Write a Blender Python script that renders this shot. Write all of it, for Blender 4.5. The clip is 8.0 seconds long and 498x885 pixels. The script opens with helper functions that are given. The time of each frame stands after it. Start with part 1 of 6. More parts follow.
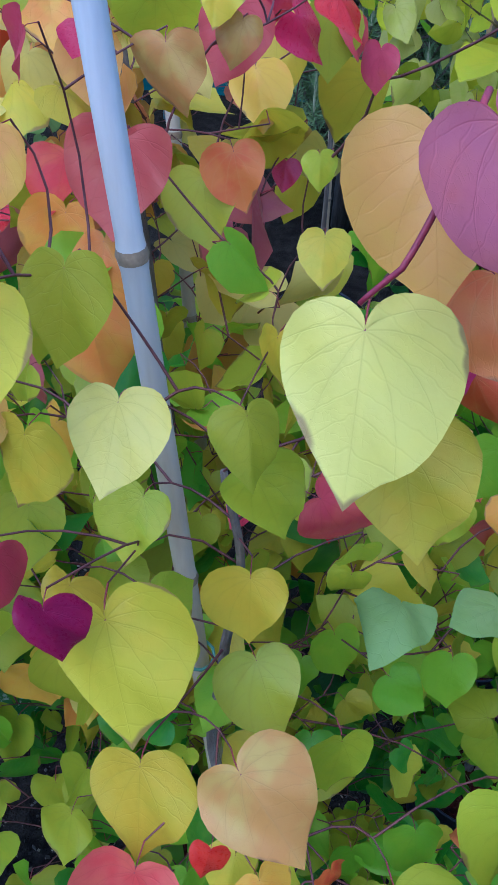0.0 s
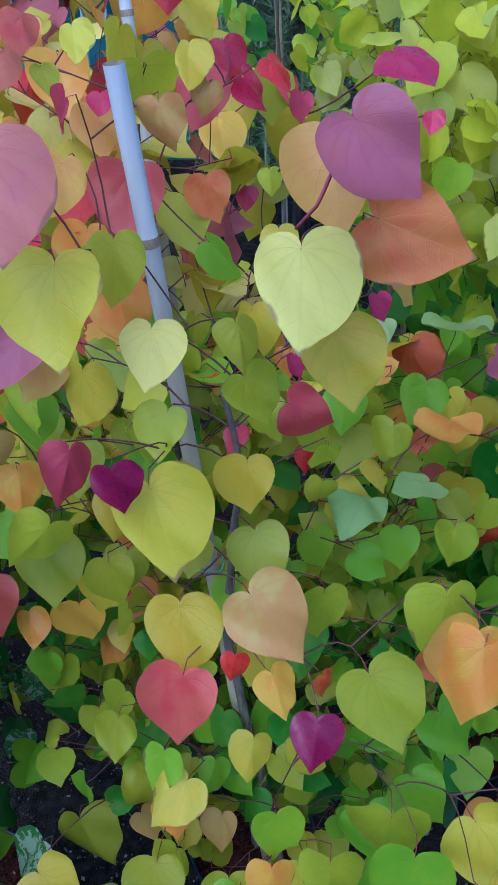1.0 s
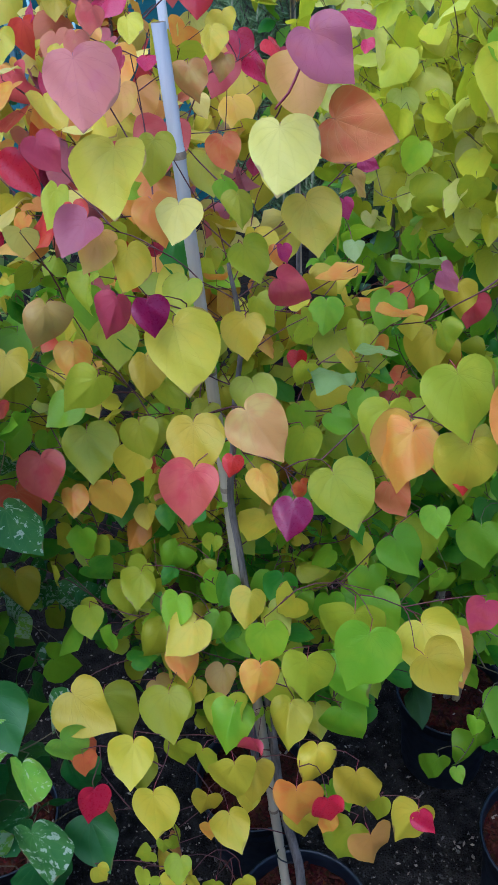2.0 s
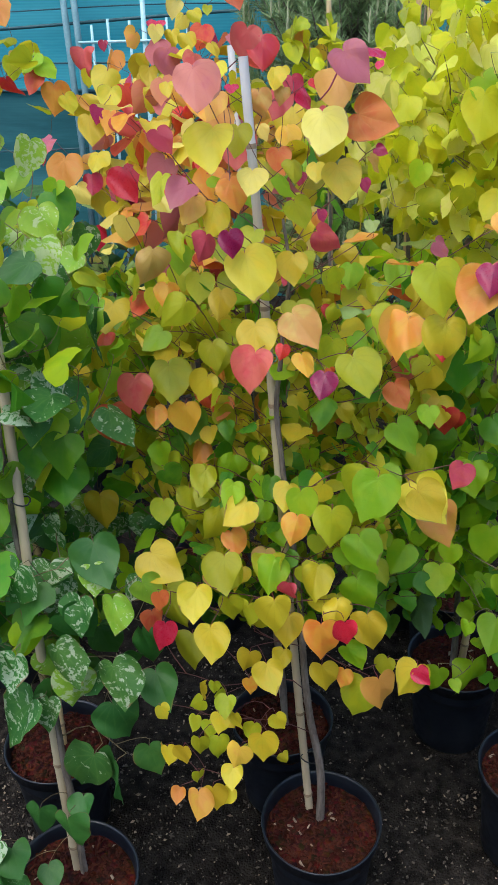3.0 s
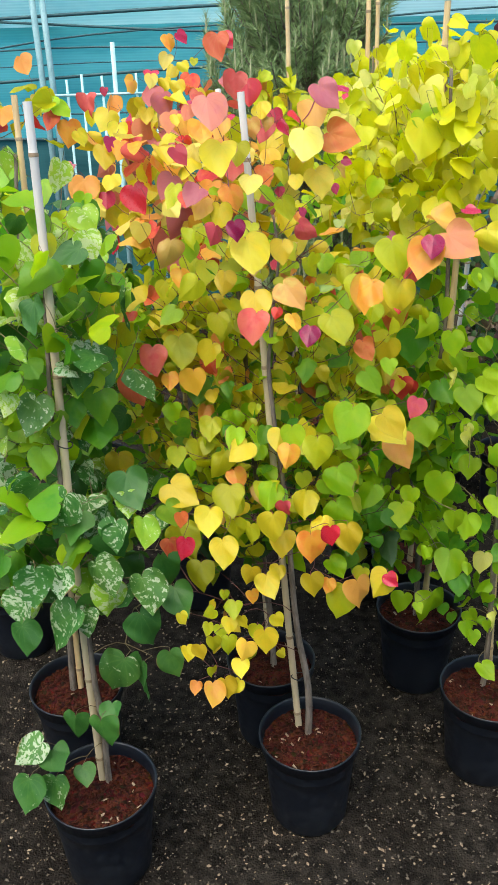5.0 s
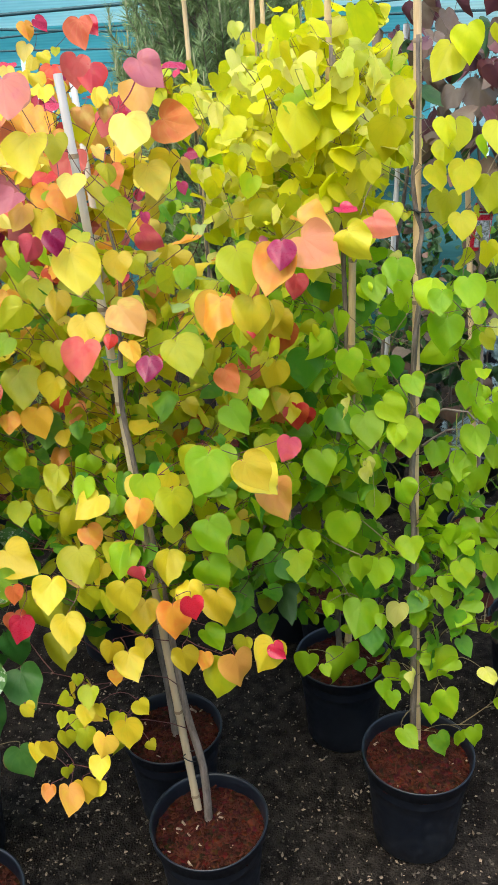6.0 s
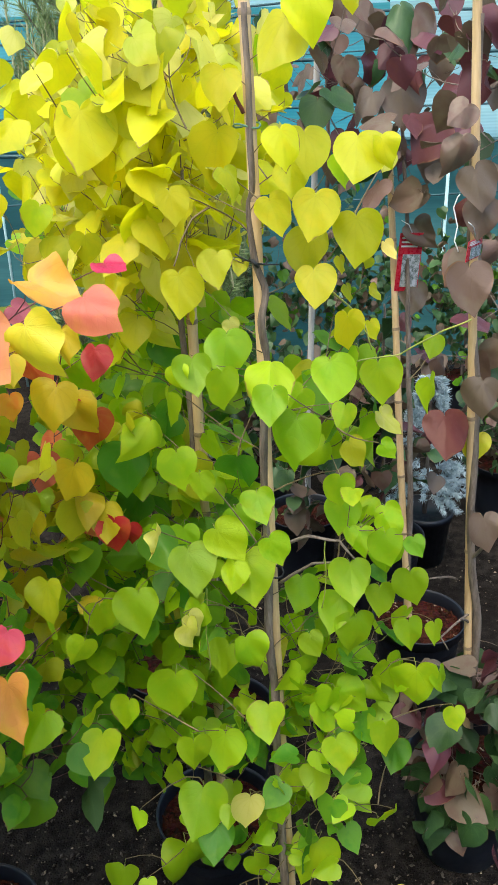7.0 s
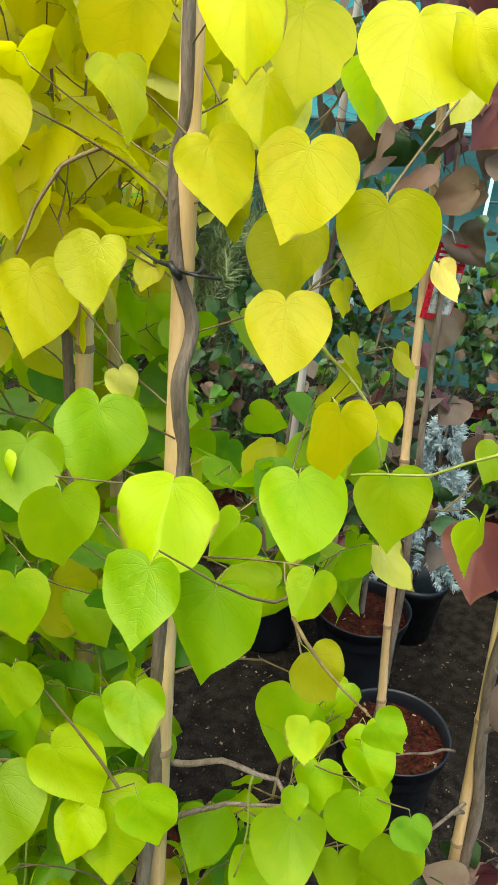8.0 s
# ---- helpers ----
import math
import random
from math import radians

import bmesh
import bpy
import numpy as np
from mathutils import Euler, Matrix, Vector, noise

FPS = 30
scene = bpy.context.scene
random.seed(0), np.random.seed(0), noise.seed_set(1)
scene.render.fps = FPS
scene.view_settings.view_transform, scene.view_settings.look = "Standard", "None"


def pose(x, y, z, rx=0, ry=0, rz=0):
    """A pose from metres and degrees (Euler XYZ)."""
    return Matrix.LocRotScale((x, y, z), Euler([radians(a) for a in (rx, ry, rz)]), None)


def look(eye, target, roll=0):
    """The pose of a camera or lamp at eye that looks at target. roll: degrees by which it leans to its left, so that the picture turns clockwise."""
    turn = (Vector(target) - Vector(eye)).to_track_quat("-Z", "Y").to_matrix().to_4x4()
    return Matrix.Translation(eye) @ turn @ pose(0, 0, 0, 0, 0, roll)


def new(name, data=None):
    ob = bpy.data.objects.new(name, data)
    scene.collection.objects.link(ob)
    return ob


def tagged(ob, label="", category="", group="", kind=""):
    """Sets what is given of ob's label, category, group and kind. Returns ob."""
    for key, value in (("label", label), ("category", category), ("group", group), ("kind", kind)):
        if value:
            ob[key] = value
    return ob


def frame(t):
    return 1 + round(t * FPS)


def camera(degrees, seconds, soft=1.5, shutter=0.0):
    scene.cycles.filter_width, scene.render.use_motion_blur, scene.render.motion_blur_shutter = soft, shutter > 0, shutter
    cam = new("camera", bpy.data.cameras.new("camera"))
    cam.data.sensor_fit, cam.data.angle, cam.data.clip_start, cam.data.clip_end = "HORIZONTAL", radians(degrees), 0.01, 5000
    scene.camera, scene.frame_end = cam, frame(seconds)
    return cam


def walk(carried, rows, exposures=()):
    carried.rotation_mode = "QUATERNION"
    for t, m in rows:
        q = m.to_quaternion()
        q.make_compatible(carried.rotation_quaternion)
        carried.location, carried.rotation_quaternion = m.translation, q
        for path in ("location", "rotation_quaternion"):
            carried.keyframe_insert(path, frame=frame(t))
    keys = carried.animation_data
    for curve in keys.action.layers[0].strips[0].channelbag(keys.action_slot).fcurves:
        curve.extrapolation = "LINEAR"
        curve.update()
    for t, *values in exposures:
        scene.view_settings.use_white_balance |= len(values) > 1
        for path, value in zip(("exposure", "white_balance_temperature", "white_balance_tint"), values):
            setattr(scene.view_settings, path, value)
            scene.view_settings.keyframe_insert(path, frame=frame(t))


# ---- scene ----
cam = camera(33.0, 8.0, soft=1.0)
PATH = [
    (0, (0.199, 0.152, 1.941), (0.006, 1.552, 0.526), 0.8),
    (0.5, (0.207, 0.069, 1.987), (0.076, 1.522, 0.618), 0.3),
    (1, (0.216, -0.064, 2.008), (0.061, 1.433, 0.69), -2.8),
    (1.5, (0.212, -0.21, 1.984), (0.072, 1.371, 0.767), -1.8),
    (1.7, (0.23, -0.274, 1.981), (0.071, 1.318, 0.781), -2.1),
    (2.8, (0.313, -0.748, 1.942), (0.003, 0.945, 0.922), -2.1),
    (3, (0.292, -0.854, 1.929), (0.01, 0.877, 0.967), -1.7),
    (3.5, (0.247, -1.081, 1.937), (0.022, 0.704, 1.065), -1.5),
    (4, (0.231, -1.26, 1.933), (0.052, 0.539, 1.077), -1.7),
    (4.2, (0.244, -1.306, 1.933), (0.05, 0.486, 1.066), -1.5),
    (5.3, (0.266, -1.235, 1.906), (0.1, 0.566, 1.052), -1.5),
    (5.5, (0.287, -1.172, 1.893), (0.141, 0.633, 1.043), -1.4),
    (6, (0.454, -0.961, 1.85), (0.335, 0.848, 1.004), -3.1),
    (6.5, (0.638, -0.694, 1.859), (0.554, 1.12, 1.021), -2.3),
    (7, (0.734, -0.4, 1.8), (0.642, 1.416, 0.966), -2.1),
    (7.5, (0.779, -0.1, 1.748), (0.687, 1.698, 0.877), 1.0),
    (8, (0.778, 0.168, 1.695), (0.703, 1.968, 0.825), 5.8),
]
walk(cam, [(t, look(eye, target, roll)) for t, eye, target, roll in PATH],
     exposures=[(0.0, 0.96, 4200, 7), (0.7, 0.82, 4190, 7), (1.5, 0.84, 4230, 9), (2.8, 1.18, 5650, 5), (3.5, 1.26, 6250, 3), (4.2, 1.38, 6500, 2), (5.3, 1.76, 6700, -1), (6.5, 1.76, 6500, 4), (7.5, 1.94, 7100, 2), (8.0, 1.98, 7600, -4)])

# ---- light ----
world = bpy.data.worlds.new("World")
scene.world = world
world.use_nodes = True
wn = world.node_tree.nodes
sky = wn.new("ShaderNodeTexSky")
sky.sky_type = "NISHITA"
sky.sun_disc = False
sky.sun_elevation, sky.sun_rotation = radians(66), radians(207)
sky.air_density, sky.dust_density, sky.ozone_density = 1.0, 3.0, 1.0
wn["Background"].inputs["Strength"].default_value = 0.165
world.node_tree.links.new(sky.outputs[0], wn["Background"].inputs["Color"])

sun = new("sun", bpy.data.lights.new("sun", "SUN"))
sun.data.energy, sun.data.angle, sun.data.color = 0.6, radians(70), (1.0, 0.94, 0.82)
sun.matrix_world = look((-1.3, -1.9, 7.1), (0, 0.6, 0.8))


# ---- materials ----
class Nodes:
    """Small helper to wire a node material."""

    def __init__(self, name):
        self.mat = bpy.data.materials.new(name)
        self.mat.use_nodes = True
        self.t = self.mat.node_tree
        self.bsdf = self.t.nodes["Principled BSDF"]
        self.out = self.t.nodes["Material Output"]

    def put(self, socket, value):
        if isinstance(value, bpy.types.NodeSocket):
            self.t.links.new(value, socket)
        elif isinstance(value, (tuple, list)) and len(value) == 3 and socket.type == "RGBA":
            socket.default_value = (*value, 1)
        else:
            socket.default_value = value

    def math(self, op, a, b=0.0, c=0.0):
        n = self.t.nodes.new("ShaderNodeMath")
        n.operation = op
        for s, v in zip(n.inputs, (a, b, c)):
            self.put(s, v)
        return n.outputs[0]

    def mix(self, fac, a, b, blend="MIX"):
        n = self.t.nodes.new("ShaderNodeMix")
        n.data_type, n.blend_type = "RGBA", blend
        self.put(n.inputs[0], fac)
        self.put(n.inputs[6], a)
        self.put(n.inputs[7], b)
        return n.outputs[2]

    def noise(self, scale, detail=3.0, rough=0.55, vector=None, w=None):
        n = self.t.nodes.new("ShaderNodeTexNoise")
        if w is not None:
            n.noise_dimensions = "4D"
            self.put(n.inputs["W"], w)
        n.inputs["Scale"].default_value, n.inputs["Detail"].default_value, n.inputs["Roughness"].default_value = scale, detail, rough
        self.put(n.inputs["Vector"], vector if vector is not None else self.coords())
        return n.outputs[0]

    def voronoi(self, scale, vector=None, feature="F1"):
        n = self.t.nodes.new("ShaderNodeTexVoronoi")
        n.feature = feature
        n.inputs["Scale"].default_value = scale
        self.put(n.inputs["Vector"], vector if vector is not None else self.coords())
        return n.outputs

    def coords(self, kind="Object"):
        return self.t.nodes.new("ShaderNodeTexCoord").outputs[kind]

    def remap(self, v, a, b, c=0.0, d=1.0, smooth=True):
        n = self.t.nodes.new("ShaderNodeMapRange")
        n.interpolation_type = "SMOOTHSTEP" if smooth else "LINEAR"
        for s, x in zip(n.inputs, (v, a, b, c, d)):
            self.put(s, x)
        return n.outputs[0]

    def bump(self, height, strength=0.3, distance=0.002):
        n = self.t.nodes.new("ShaderNodeBump")
        n.inputs["Strength"].default_value, n.inputs["Distance"].default_value = strength, distance
        self.put(n.inputs["Height"], height)
        self.put(self.bsdf.inputs["Normal"], n.outputs[0])
        return n.outputs[0]

    def set(self, **kw):
        for k, v in kw.items():
            self.put(self.bsdf.inputs[k.replace("_", " ")], v)


def leaf_material(name, main, second, vein, blotch=0.5, island=False, streaks=None, gloss=0.5, thin=0.38):
    """Leaf blade: palmate veins from the stalk, mottling in two colours, light coming through."""
    n = Nodes(name)
    uv = n.coords("UV")
    sep = n.t.nodes.new("ShaderNodeSeparateXYZ")
    n.put(sep.inputs[0], uv)
    u = n.math("SUBTRACT", sep.outputs[0], 0.5)
    v = sep.outputs[1]
    au = n.math("ABSOLUTE", u)
    theta = n.math("ARCTAN2", au, v)
    r = n.math("SQRT", n.math("ADD", n.math("MULTIPLY", u, u), n.math("MULTIPLY", v, v)))
    if island:
        rnd = n.t.nodes.new("ShaderNodeNewGeometry").outputs["Random Per Island"]
    else:
        rnd = n.t.nodes.new("ShaderNodeObjectInfo").outputs["Random"]
    w = n.math("MULTIPLY", rnd, 40.0)
    wob = n.math("MULTIPLY", n.math("SUBTRACT", n.noise(3.5, 2.0, 0.5, uv, w), 0.5), 0.22)
    arch = n.math("SUBTRACT", 1.0, n.math("MULTIPLY", r, 0.52))
    swept = n.math("ADD", n.math("DIVIDE", theta, arch), n.math("MULTIPLY", wob, n.remap(theta, 0.05, 0.4)))
    main_vein = n.math("MULTIPLY", n.math("PINGPONG", swept, 0.31), r)
    side = n.math("PINGPONG", n.math("ADD", wob, n.math("SUBTRACT", v, n.math("MULTIPLY", au, 0.62))), 0.085)
    fine_a = n.noise(5.0, 2.0, 0.5, uv, w)
    net = n.voronoi(19.0, uv, "DISTANCE_TO_EDGE")[0]
    m1 = n.math("MULTIPLY", n.remap(main_vein, 0.001, 0.010, 1.0, 0.0), n.remap(r, 0.1, 0.75, 1.0, 0.55))
    m2 = n.remap(side, 0.001, 0.012, 0.40, 0.0)
    m3 = n.math("MULTIPLY", n.remap(net, 0.0, 0.06, 0.16, 0.0), n.remap(fine_a, 0.4, 0.6))
    veins = n.math("MAXIMUM", n.math("MAXIMUM", m1, m2), m3)
    big = n.noise(2.2, 2.0, 0.5, uv, w)
    fine = n.noise(14.0, 4.0, 0.6, uv, w)
    bias = n.math("MULTIPLY", n.math("SUBTRACT", rnd, 0.5), 0.35)
    fac = n.remap(n.math("ADD", big, bias), 0.42, 0.66, 0.0, blotch)
    col = n.mix(fac, main, second)
    # a little browning towards the rim of some blades
    halo = n.math("MULTIPLY", n.remap(main_vein, 0.0, 0.055, 1.0, 0.0), n.remap(fine_a, 0.35, 0.6, 0.15, 0.75))
    col = n.mix(n.math("MULTIPLY", halo, 0.28), col, n.mix(0.55, second, vein))
    rim = n.math("MULTIPLY", n.remap(r, 0.40, 0.95), n.remap(fine, 0.52, 0.72))
    col = n.mix(n.math("MULTIPLY", rim, 0.35), col, second)
    edge = n.t.nodes.new("ShaderNodeUVMap")
    edge.uv_map = "rim"
    es = n.t.nodes.new("ShaderNodeSeparateXYZ")
    n.put(es.inputs[0], edge.outputs[0])
    out = es.outputs[0]
    col = n.mix(n.remap(out, 0.55, 1.0, 0.0, 0.30), col, second)
    if streaks:
        st = n.t.nodes.new("ShaderNodeTexNoise")
        st.noise_dimensions = "4D"
        st.inputs["Scale"].default_value, st.inputs["Detail"].default_value, st.inputs["Roughness"].default_value = 6.0, 8.0, 0.66
        comb = n.t.nodes.new("ShaderNodeCombineXYZ")
        n.put(comb.inputs[0], n.math("MULTIPLY", theta, 1.05))
        n.put(comb.inputs[1], n.math("MULTIPLY", r, 1.0))
        n.put(comb.inputs[2], n.math("MULTIPLY", n.math("SIGN", u), 3.0))
        mixed = n.t.nodes.new("ShaderNodeVectorMath")
        mixed.operation = "MULTIPLY_ADD"
        n.put(mixed.inputs[0], comb.outputs[0])
        mixed.inputs[1].default_value = (0.20, 0.08, 0.2)
        n.put(mixed.inputs[2], uv)
        n.put(st.inputs["Vector"], mixed.outputs[0])
        n.put(st.inputs["W"], w)
        amount = n.remap(n.math("ADD", st.outputs[0], n.math("MULTIPLY", bias, 0.7)), 0.58, 0.605)
        col = n.mix(amount, col, streaks)
    col = n.mix(n.math("MULTIPLY", veins, 0.20), col, vein)
    hsv = n.t.nodes.new("ShaderNodeHueSaturation")
    n.put(hsv.inputs["Value"], n.remap(rnd, 0.0, 1.0, 0.78, 1.14, False))
    n.put(hsv.inputs["Hue"], n.remap(n.math("FRACT", n.math("MULTIPLY", rnd, 7.3)), 0.0, 1.0, 0.488, 0.512, False))
    n.put(hsv.inputs["Color"], col)
    col = hsv.outputs[0]
    specks = n.remap(n.voronoi(11.0, uv)[0], 0.02, 0.05, 0.5, 0.0)
    col = n.mix(n.math("MULTIPLY", specks, n.remap(big, 0.5, 0.6)), col, (0.22, 0.12, 0.03))
    ragged = n.math("ADD", out, n.math("MULTIPLY", n.math("SUBTRACT", big, 0.5), 0.55))
    dry = n.math("MULTIPLY", n.remap(ragged, 0.99, 1.05), n.remap(rnd, 0.35, 0.6))
    col = n.mix(n.math("MULTIPLY", dry, 0.75), col, (0.26, 0.13, 0.06))
    n.set(Base_Color=col, Roughness=n.remap(fine, 0.3, 0.7, gloss - 0.06, gloss + 0.10), Specular_IOR_Level=0.42)
    pucker = n.voronoi(10.0, uv, "SMOOTH_F1")[0]
    h = n.math("ADD", n.math("MULTIPLY", veins, -1.1), n.math("ADD", n.math("MULTIPLY", fine, 0.5), n.math("MULTIPLY", pucker, -0.8)))
    normal = n.bump(h, 0.22, 0.0012)
    tr = n.t.nodes.new("ShaderNodeBsdfTranslucent")
    n.put(tr.inputs["Color"], n.mix(0.25, col, (1.0, 0.9, 0.1), "MULTIPLY"))
    n.put(tr.inputs["Normal"], normal)
    ms = n.t.nodes.new("ShaderNodeMixShader")
    ms.inputs[0].default_value = thin
    n.put(ms.inputs[1], n.bsdf.outputs[0])
    n.put(ms.inputs[2], tr.outputs[0])
    n.put(n.out.inputs[0], ms.outputs[0])
    return n.mat


# blade colours: main, second, vein
TINTS = {
    "gold": ((0.68, 0.51, 0.020), (0.60, 0.51, 0.022), (0.50, 0.38, 0.02)),
    "pale": ((0.82, 0.66, 0.12), (0.78, 0.64, 0.14), (0.60, 0.46, 0.07)),
    "cream": ((0.84, 0.80, 0.20), (0.78, 0.78, 0.10), (0.66, 0.62, 0.07)),
    "tan": ((0.60, 0.40, 0.09), (0.58, 0.26, 0.06), (0.46, 0.30, 0.09)),
    "limegold": ((0.56, 0.56, 0.016), (0.46, 0.52, 0.02), (0.40, 0.40, 0.02)),
    "yellow": ((0.77, 0.72, 0.014), (0.68, 0.70, 0.013), (0.60, 0.56, 0.012)),
    "lime": ((0.33, 0.56, 0.012), (0.43, 0.60, 0.012), (0.28, 0.46, 0.02)),
    "green": ((0.11, 0.32, 0.02), (0.19, 0.40, 0.02), (0.15, 0.28, 0.04)),
    "olive": ((0.44, 0.47, 0.016), (0.50, 0.47, 0.016), (0.34, 0.36, 0.02)),
    # mint: pale undersides of edge-on leaves, their sheen put into the colour
    "mint": ((0.37, 0.46, 0.13), (0.34, 0.44, 0.10), (0.26, 0.36, 0.09)),
    "peach": ((0.80, 0.38, 0.075), (0.78, 0.47, 0.05), (0.66, 0.28, 0.05)),
    "orange": ((0.76, 0.27, 0.030), (0.74, 0.40, 0.035), (0.66, 0.30, 0.07)),
    "rust": ((0.68, 0.115, 0.038), (0.70, 0.21, 0.05), (0.68, 0.28, 0.10)),
    "salmon": ((0.70, 0.19, 0.105), (0.72, 0.28, 0.08), (0.56, 0.12, 0.07)),
    "rose": ((0.56, 0.052, 0.070), (0.60, 0.10, 0.07), (0.42, 0.03, 0.045)),
    "red": ((0.60, 0.042, 0.030), (0.64, 0.13, 0.03), (0.44, 0.02, 0.02)),
    "crimson": ((0.46, 0.010, 0.034), (0.54, 0.022, 0.038), (0.30, 0.008, 0.02)),
    "magenta": ((0.46, 0.026, 0.090), (0.52, 0.045, 0.08), (0.34, 0.015, 0.06)),
    "mauve": ((0.54, 0.14, 0.175), (0.60, 0.17, 0.13), (0.46, 0.08, 0.12)),
    "purple": ((0.23, 0.008, 0.045), (0.31, 0.012, 0.040), (0.15, 0.005, 0.03)),
    "wine": ((0.105, 0.030, 0.040), (0.13, 0.036, 0.038), (0.10, 0.03, 0.03)),
    "bronze": ((0.165, 0.120, 0.080), (0.135, 0.075, 0.055), (0.15, 0.10, 0.06)),
    "forest": ((0.050, 0.165, 0.028), (0.075, 0.21, 0.034), (0.10, 0.20, 0.05)),
    "maroon": ((0.15, 0.032, 0.022), (0.18, 0.05, 0.03), (0.13, 0.03, 0.02)),
    "darkgreen": ((0.032, 0.080, 0.025), (0.05, 0.11, 0.03), (0.08, 0.15, 0.05)),
}
BLADE, BLADES = {}, {}
for key, (c1, c2, c3) in TINTS.items():
    shine = 0.30 if key in ("purple", "crimson", "magenta") else 0.43
    glow = 0.25 if key in ("purple", "crimson", "wine", "bronze", "darkgreen") else 0.42
    glow = 0.60 if key in ("yellow", "lime", "limegold", "green", "cream") else glow
    BLADE[key] = leaf_material("leaf_" + key, c1, c2, c3, 0.75, False, None, shine, glow)
    BLADES[key] = leaf_material("foliage_" + key, c1, c2, c3, 0.75, True, None, shine, glow)
WHITE = (0.40, 0.48, 0.31)
for key, (c1, c2, st) in {
    "variegated": ((0.045, 0.155, 0.026), (0.08, 0.21, 0.034), WHITE),
    "limevar": ((0.26, 0.46, 0.03), (0.36, 0.52, 0.04), (0.52, 0.60, 0.27)),
}.items():
    BLADE[key] = leaf_material("leaf_" + key, c1, c2, (0.16, 0.30, 0.07), 0.7, False, st)
    BLADES[key] = leaf_material("foliage_" + key, c1, c2, (0.16, 0.30, 0.07), 0.7, True, st)


def plain_material(name, c1, c2, scale, rough=0.7, bump=0.3, spec=0.4, stretch=None, distance=0.002):
    n = Nodes(name)
    co = n.coords()
    if stretch:
        mp = n.t.nodes.new("ShaderNodeMapping")
        mp.inputs["Scale"].default_value = stretch
        n.put(mp.inputs[0], co)
        co = mp.outputs[0]
    a, b = n.noise(scale, 4.0, 0.6, co), n.noise(scale * 6.5, 3.0, 0.6, co)
    f = n.remap(n.math("ADD", n.math("MULTIPLY", a, 0.7), n.math("MULTIPLY", b, 0.3)), 0.36, 0.64)
    n.set(Base_Color=n.mix(f, c1, c2), Roughness=n.remap(b, 0.3, 0.7, rough - 0.08, rough + 0.08), Specular_IOR_Level=spec)
    n.bump(n.math("ADD", a, b), bump, distance)
    return n.mat


BAMBOO = plain_material("bamboo_tan", (0.50, 0.33, 0.16), (0.64, 0.46, 0.25), 9.0, 0.5, 0.25, 0.4, (6, 6, 0.6))
BAMBOO_GREY = plain_material("bamboo_weathered", (0.52, 0.49, 0.46), (0.66, 0.63, 0.60), 9.0, 0.55, 0.25, 0.35, (6, 6, 0.6))


def aged_bamboo():
    """Tan near the ground, bleached grey where it stands in the weather."""
    n = Nodes("bamboo_bleached")
    co = n.coords()
    mp = n.t.nodes.new("ShaderNodeMapping")
    mp.inputs["Scale"].default_value = (6, 6, 0.6)
    n.put(mp.inputs[0], co)
    grain, patch = n.noise(30.0, 3.0, 0.6, mp.outputs[0]), n.noise(5.0, 3.0, 0.6, mp.outputs[0])
    sep = n.t.nodes.new("ShaderNodeSeparateXYZ")
    n.put(sep.inputs[0], co)
    f = n.remap(n.math("ADD", sep.outputs[2], n.math("MULTIPLY", patch, 0.4)), 1.55, 2.0)
    low = n.mix(grain, (0.42, 0.32, 0.20), (0.58, 0.46, 0.30))
    high = n.mix(grain, (0.50, 0.46, 0.43), (0.66, 0.62, 0.59))
    n.set(Base_Color=n.mix(f, low, high), Roughness=0.55, Specular_IOR_Level=0.35)
    n.bump(grain, 0.25, 0.002)
    return n.mat


BAMBOO_AGED = aged_bamboo()
BAMBOO_NODE = plain_material("bamboo_node", (0.22, 0.15, 0.09), (0.36, 0.26, 0.16), 40.0, 0.7)
BARK = plain_material("bark", (0.11, 0.084, 0.065), (0.24, 0.19, 0.155), 22.0, 0.8, 0.8, 0.25, (3, 3, 0.5), 0.004)
TWIG_DARK = plain_material("twig_dark", (0.075, 0.022, 0.024), (0.16, 0.050, 0.045), 40.0, 0.6, 0.4)
STALK_RED = plain_material("stalk_red", (0.20, 0.018, 0.035), (0.30, 0.04, 0.05), 60.0, 0.45, 0.1)
STALK_LIME = plain_material("stalk_lime", (0.20, 0.25, 0.04), (0.32, 0.33, 0.07), 60.0, 0.5, 0.1)
STALK_BROWN = plain_material("stalk_brown", (0.11, 0.075, 0.035), (0.19, 0.14, 0.06), 60.0, 0.55, 0.1)
WIRE = plain_material("wire_tie", (0.012, 0.013, 0.014), (0.02, 0.02, 0.02), 50.0, 0.45, 0.1)
TIE_GREEN = plain_material("tie_green", (0.10, 0.20, 0.14), (0.13, 0.26, 0.17), 50.0, 0.5, 0.1)
COMPOST = plain_material("compost_chip", (0.022, 0.006, 0.004), (0.070, 0.019, 0.010), 30.0, 0.9, 0.4, 0.1)
PALE_CHIP = plain_material("pale_chip", (0.16, 0.115, 0.08), (0.38, 0.29, 0.20), 30.0, 0.8, 0.3, 0.12)
GREY_CHIP = plain_material("grey_chip", (0.024, 0.020, 0.016), (0.14, 0.115, 0.09), 30.0, 0.8, 0.4, 0.12)
DARK_CHIP = plain_material("dark_chip", (0.012, 0.010, 0.009), (0.035, 0.028, 0.024), 30.0, 0.85, 0.4, 0.12)


